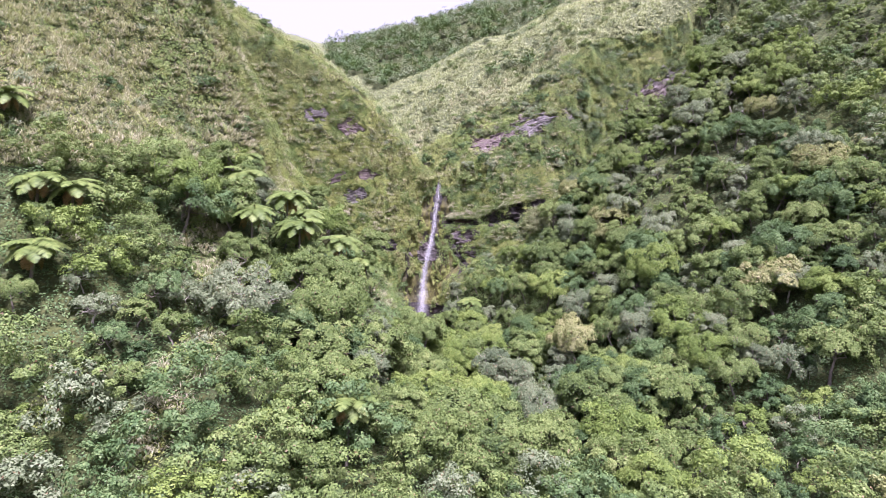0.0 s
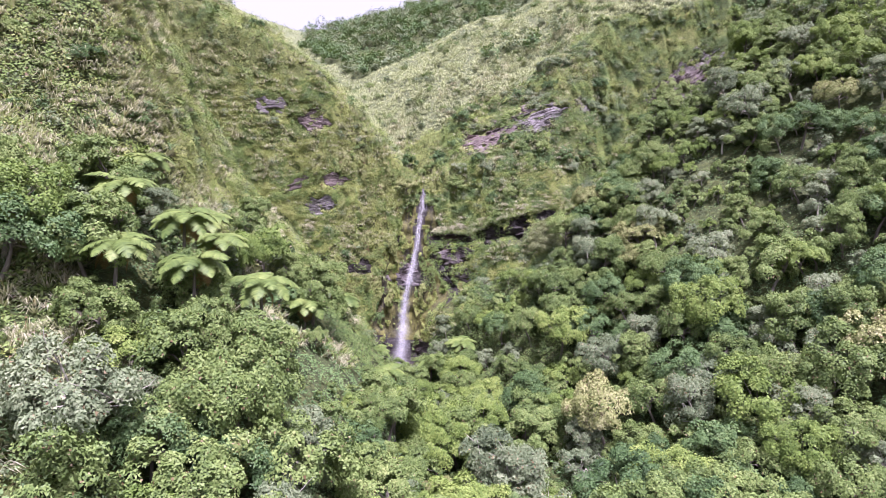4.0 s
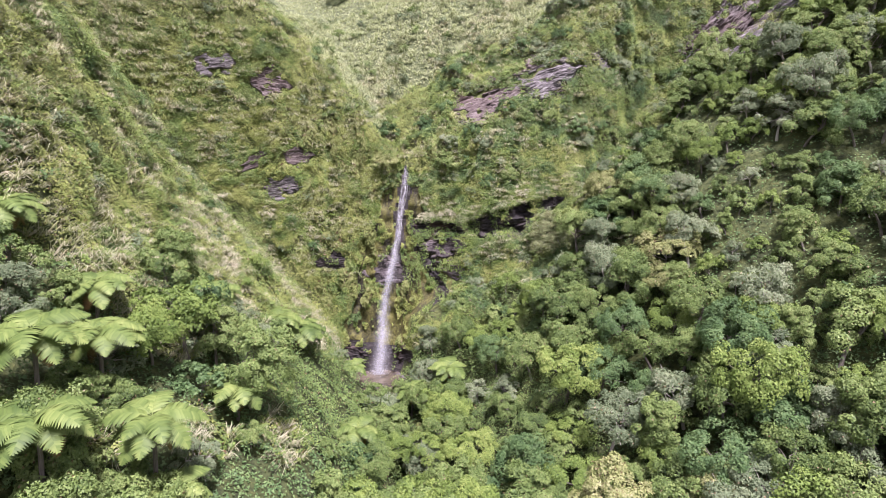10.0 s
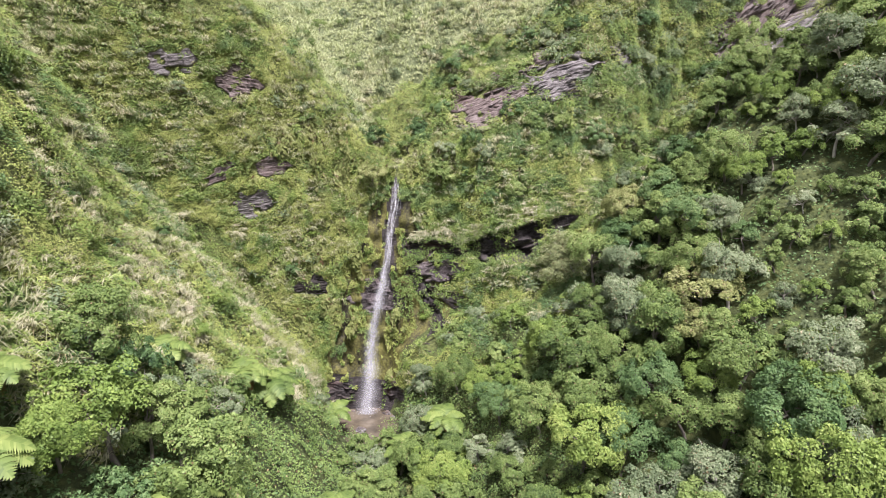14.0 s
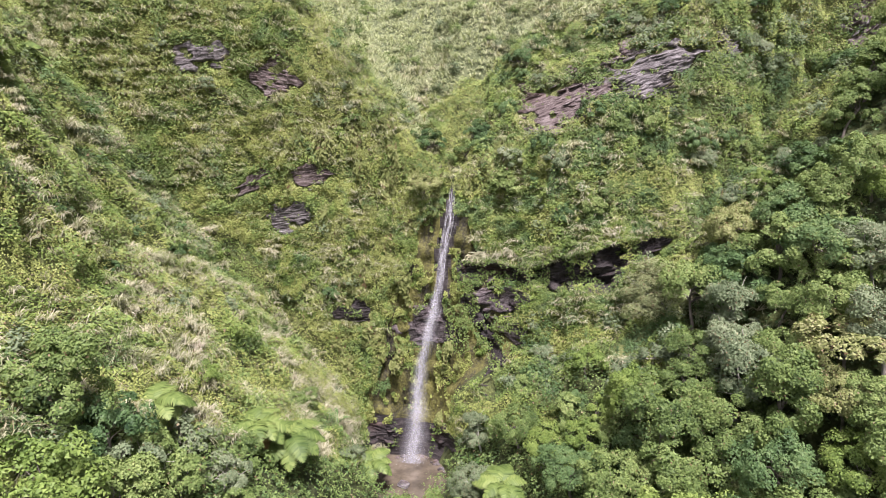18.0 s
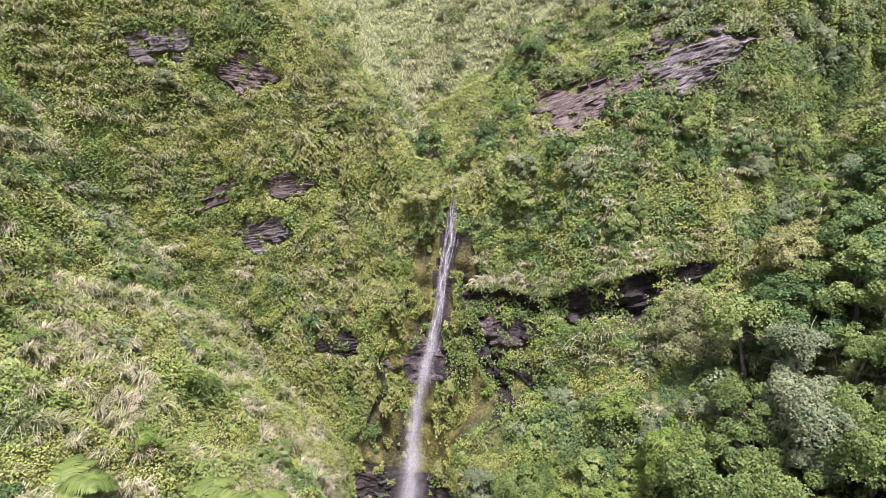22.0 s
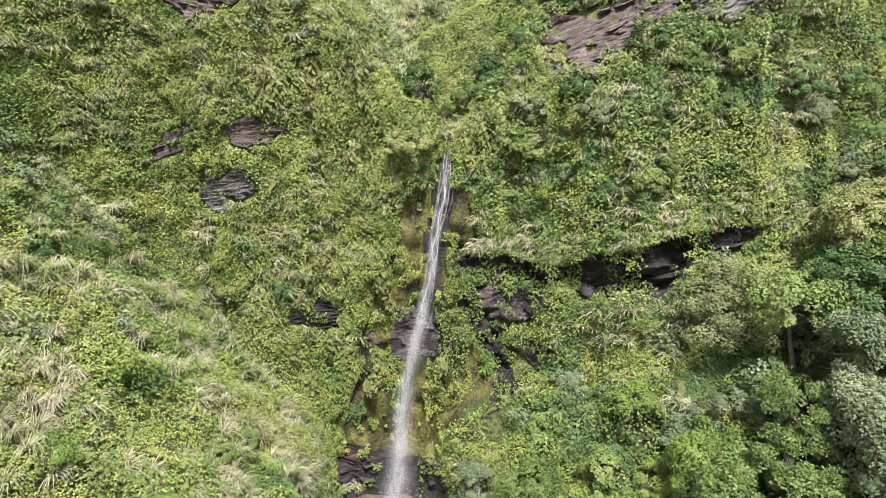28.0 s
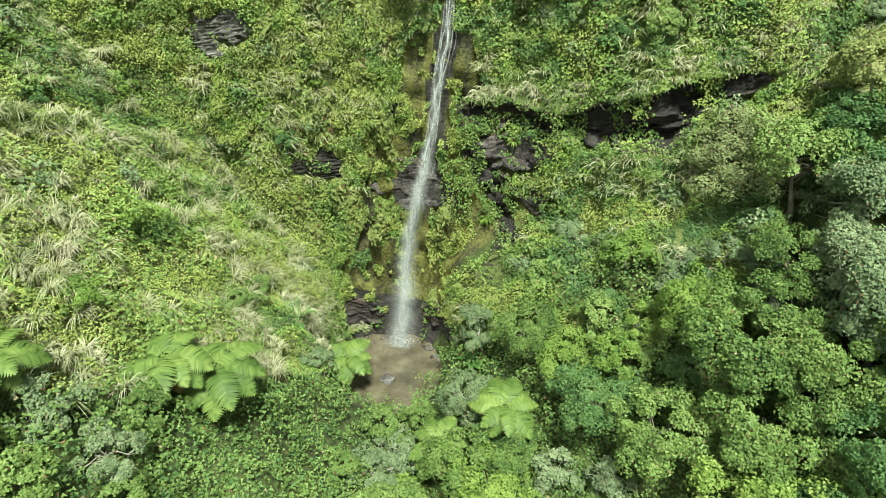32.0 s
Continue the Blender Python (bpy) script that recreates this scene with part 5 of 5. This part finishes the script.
# ---- rocks ----
def slab_mesh(length, thick, depth, r):
    """A jagged bedded slab: length along x, thickness along z, face towards -y."""
    n = max(4, int(length / 0.35))
    u = np.linspace(-0.5, 0.5, n) * length
    face = depth * (1 - 0.5 * np.abs(u / length * 2) ** 5) * r.uniform(0.6, 1.0, n)
    hi = thick * (0.5 + r.uniform(-0.25, 0.2, n))
    lo = -thick * (0.5 + r.uniform(-0.25, 0.2, n))
    ring = np.stack([np.stack([u, 0 * u + 0.5, hi], -1), np.stack([u, -face * 0.92, hi], -1), np.stack([u + r.normal(0, 0.04, n), -face, (hi + lo) * 0.5], -1),
                     np.stack([u, -face * r.uniform(0.7, 0.95, n), lo], -1), np.stack([u, 0 * u + 0.5, lo], -1)], 1)
    i, j = np.meshgrid(np.arange(n - 1), np.arange(5), indexing="ij")
    k = (j + 1) % 5
    f = np.stack([i * 5 + j, (i + 1) * 5 + j, (i + 1) * 5 + k, i * 5 + k], -1).reshape(-1, 4)
    return ring.reshape(-1, 3), f


def outcrop(index, x0, z0, x1, z1, tall, mat, dip, slabs, depth, label):
    """Bedded rock: a stepped face with separate slabs standing out of it."""
    r = np.random.default_rng(200 + index)
    root = new("rock_outcrop")
    cx, cz = (x0 + x1) / 2, (z0 + z1) / 2
    ang, span = math.atan2(z1 - z0, x1 - x0), math.hypot(x1 - x0, z1 - z0)
    bed = ang if dip is None else dip
    base = Matrix.Translation((cx, front(cx, cz)[0], cz)) @ pose(0, 0, 0, 0, math.degrees(-bed), 0)
    root.matrix_basis = base
    back = np.array(base.inverted())
    ca, sa = math.cos(ang), math.sin(ang)

    ns, nw = int(span / 0.09) + 4, int(tall / 0.035) + 6
    S, W = np.meshgrid(np.linspace(-0.62, 0.62, ns), np.linspace(-0.68, 0.68, nw))
    px, pz = cx + S * span * ca - W * tall * sa, cz + S * span * sa + W * tall * ca
    v = -(px - cx) * math.sin(bed) + (pz - cz) * math.cos(bed)
    u = (px - cx) * math.cos(bed) + (pz - cz) * math.sin(bed)
    warp = v + 0.12 * lattice(u / 1.7, v / 1.1, index) + 0.05 * lattice(u / 0.5, v / 0.5, index + 3)
    layer = np.floor(warp / 0.07 + 1.2 * lattice(warp / 0.4, u / 3.0, index + 5))
    block = np.floor(u / 0.55 + 3.0 * lattice(layer * 1.7, 0 * u, 9) + 0.5 * lattice(u / 0.8, v, 10))
    step = 0.9 * depth * lattice(u / 1.6, v / 0.9, 60 + index) + 0.22 * depth * lattice(block * 5.3 + 0.5, layer * 7.3 + 0.5, 61) + 0.35 * depth * np.abs(lattice(u / 1.1, v / 0.6, 63)) + 0.05 * lattice(u / 0.2, layer * 3.1, 62)
    if mat == "purple":
        step = 0.6 * depth * lattice(u / 1.5, v / 1.0, 60 + index) + 0.35 * depth * patchy(u / 0.4, v / 0.25, 61) + 0.12 * depth * lattice(block + 0.5, layer + 0.5, 64)
    step = step + 0.035 * patchy(u / 0.16, v / 0.09, 65)
    edge = np.abs(2 * S) ** 2.2 + np.abs(2 * W) - 0.8 * patchy(px / 1.0, pz / 0.7, 77) + 0.15
    sink = 0.9 * sstep(0.75, 1.15, edge)
    py = front(px.ravel(), pz.ravel()).reshape(px.shape) - (0.22 if depth > 0.3 else 0.12) - np.maximum(step, -0.15) + sink
    vv = np.stack([px, py, pz], -1).reshape(-1, 3) @ back[:3, :3].T + back[:3, 3]
    i, j = np.meshgrid(np.arange(nw - 1), np.arange(ns - 1), indexing="ij")
    k = (i * ns + j).ravel()
    part_of("rock_face", mesh_of("rock_face", vv, np.stack([k, k + 1, k + ns + 1, k + ns], -1), M[mat]), root)

    s, w = r.uniform(-0.46, 0.46, slabs), r.uniform(-0.42, 0.42, slabs)
    env = 1 - np.abs(2 * s) ** 2.2
    qx, qz = cx + s * span * ca - w * tall * env * sa, cz + s * span * sa + w * tall * env * ca
    qy, qa, qb = front(qx, qz), front(qx - 0.5, qz), front(qx + 0.5, qz)
    for a in range(slabs):
        v, f = slab_mesh(min(span * 0.5, r.uniform(0.4, 1.5)) * (0.45 + 0.55 * env[a]), r.choice((0.05, 0.08, 0.14, 0.22) if tall > 2.5 else (0.04, 0.06, 0.1)) * r.uniform(0.8, 1.2), 0.3 + depth * r.uniform(0.2, 0.7), r)
        ob = part_of("slab", mesh_of("slab", v, f, M[mat]), root)
        ob.matrix_basis = Matrix.Translation(base.inverted() @ Vector((qx[a], qy[a] + 0.05, qz[a]))) @ pose(0, 0, 0, r.normal(0, 5), r.normal(0, 4), math.degrees(math.atan2(qb[a] - qa[a], 1.0)) * 0.8)
    return tagged(root, label, "rock outcrop")


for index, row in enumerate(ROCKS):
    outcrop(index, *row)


wall_growth()


# ---- the fall and its pool ----
def waterfall():
    r = np.random.default_rng(17)
    root = new("waterfall")
    root.location = (-2.9, 83.7, 0)
    zz = np.array([19.7, 17.0, 11.6, 9.6, 5.3, 0.0])
    px = np.array([-0.5, -0.66, -1.55, -2.0, -2.7, -3.0])
    py = np.array([87.0, 86.3, 85.3, 84.85, 84.5, 83.6])
    # sideways offset, half width, from, to, thickness of the water
    strands = [(-0.34, 0.06, 0.02, 0.26, 0.5), (-0.2, 0.09, 0.0, 0.4, 0.5), (-0.06, 0.08, 0.0, 0.5, 0.6), (0.07, 0.06, 0.01, 0.35, 0.5), (0.18, 0.09, 0.01, 0.42, 0.5), (0.3, 0.06, 0.04, 0.2, 0.45)]
    strands += [(0.0, 0.5, 0.02, 0.62, 0.26), (-0.04, 0.62, 0.2, 1.0, 0.28), (0.03, 0.9, 0.4, 1.0, 0.22), (-0.02, 0.45, 0.45, 1.0, 0.34), (0.0, 1.1, 0.62, 1.0, 0.24)]
    strands += [(r.uniform(-0.28, 0.28), r.uniform(0.03, 0.07), a, min(1.0, a + r.uniform(0.1, 0.25)), r.uniform(0.25, 0.5)) for a in r.uniform(0.05, 0.85, 22)]
    strands += [(0.36, 0.06, 0.42, 0.5, 0.6), (0.42, 0.05, 0.52, 0.58, 0.5)]
    for off, wide, a, b, dense in strands:
        t = np.linspace(a, b, 60)
        z = 19.7 * (1 - t)
        c = np.stack([np.interp(z, zz[::-1], px[::-1]) + off * (1.0 + 0.2 * np.minimum(1, t * 2.5)) + 0.11 * lattice(z / 0.9, z * 0 + off * 9, 3) + 0.12 * lattice(z / 2.6, z * 0 + 4.2, 13) * np.minimum(1, t * 3), np.interp(z, zz[::-1], py[::-1]) - 0.05 - 0.25 * abs(off) + 0.05 * lattice(z, z * 0 + off, 5), z], -1)
        w = wide * (0.45 + 0.6 * t) * (1 + 0.25 * lattice(z / 0.9, z * 0 + off * 5, 7)) * np.clip((t - a) * 20 + 0.3, 0, 1)
        cols = np.linspace(-1, 1, 5)
        v = c[:, None] + np.stack([cols[None] * w[:, None], -0.18 * (1 - cols[None] ** 2) * w[:, None], 0 * cols[None] * w[:, None]], -1)
        i, j = np.meshgrid(np.arange(59), np.arange(4), indexing="ij")
        k = i * 5 + j
        f = np.stack([k, k + 1, k + 6, k + 5], -1).reshape(-1, 4)
        me = mesh_of("water_strand", v.reshape(-1, 3) - np.array(root.location), f, M["fall"], smooth=True)
        corner = np.zeros(len(me.loops), np.int32)
        me.loops.foreach_get("vertex_index", corner)
        ends = np.clip(np.minimum((t - a) * 14 + (0.5 if a < 0.02 else 0.0), (b - t) * 14 + (1.0 if b > 0.99 else 0.0)), 0, 1)
        flow = np.stack([np.tile(cols * 0.5 + 0.5, 60), np.repeat(ends * dense, 5)], -1)[corner]
        me.uv_layers.new(name="UVMap").data.foreach_set("uv", flow.astype(np.float32).ravel())
        part_of("water_strand", me, root)
    n = 900
    p = np.stack([r.normal(0, 0.55, n), r.normal(-0.15, 0.3, n), np.abs(r.normal(0, 0.4, n))], -1)
    v, f = leaf_cards(p, r.normal(size=(n, 3)), 0.07, 0.05, 0, r)
    part_of("splash", mesh_of("splash", v, f, M["spray"]), root, "white splashing drops")["kind"] = "stuff"
    tagged(root, "thin white waterfall threading down a mossy rock wall", "waterfall")

    a = np.linspace(0, 2 * np.pi, 64, endpoint=False)
    rad = 1.17 + 0.06 * np.sin(3 * a + 1) + 0.03 * np.sin(5 * a)
    ring = np.stack([-3.3 + 3.0 * rad * np.cos(a), 81.5 + 3.3 * rad * np.sin(a), 0 * a], -1)
    v = np.concatenate([[[-3.3, 81.5, 0.0]], ring])
    f = np.stack([0 * a, 1 + np.arange(64), 1 + (np.arange(64) + 1) % 64], -1).astype(int)
    tagged(new("water", mesh_of("water", v, f, M["pool"], smooth=True)), "shallow brown silty pool below the fall", "pool", kind="structure")


def boulder(x, y, z, size, mat, label, seed, flat=0.6):
    r = np.random.default_rng(seed)
    bm = bmesh.new()
    bmesh.ops.create_icosphere(bm, subdivisions=2, radius=1)
    for p in bm.verts:
        d = p.co.normalized()
        k = 1 + 0.28 * noise.noise(d * 1.7 + Vector((seed, 0, 0))) + 0.1 * noise.noise(d * 5)
        p.co = Vector((d.x * size * k, d.y * size * k * r.uniform(0.8, 0.85), d.z * size * k * flat))
    me = bpy.data.meshes.new("boulder")
    bm.to_mesh(me)
    bm.free()
    me.materials.append(M[mat])
    ob = new("boulder", me)
    ob.matrix_basis = pose(x, y, z, r.normal(0, 8), r.normal(0, 8), r.uniform(0, 360))
    return tagged(ob, label, "boulder", "stones by the pool")


waterfall()
boulder(-3.2, 80.6, 0.02, 0.5, "slate", "flat grey boulder lying in the shallow pool", 1, 0.4)
for i in range(44):
    ang = random.uniform(0.3, 3.6)
    boulder(-3.3 + 3.1 * math.cos(ang) + random.uniform(-0.5, 0.5), 81.6 + 2.6 * math.sin(ang) + random.uniform(-0.6, 0.3), 0.0, random.uniform(0.07, 0.22), random.choice(("slate", "wet_shade", "slate_red")), "small rounded stone at the edge of the pool", 20 + i)
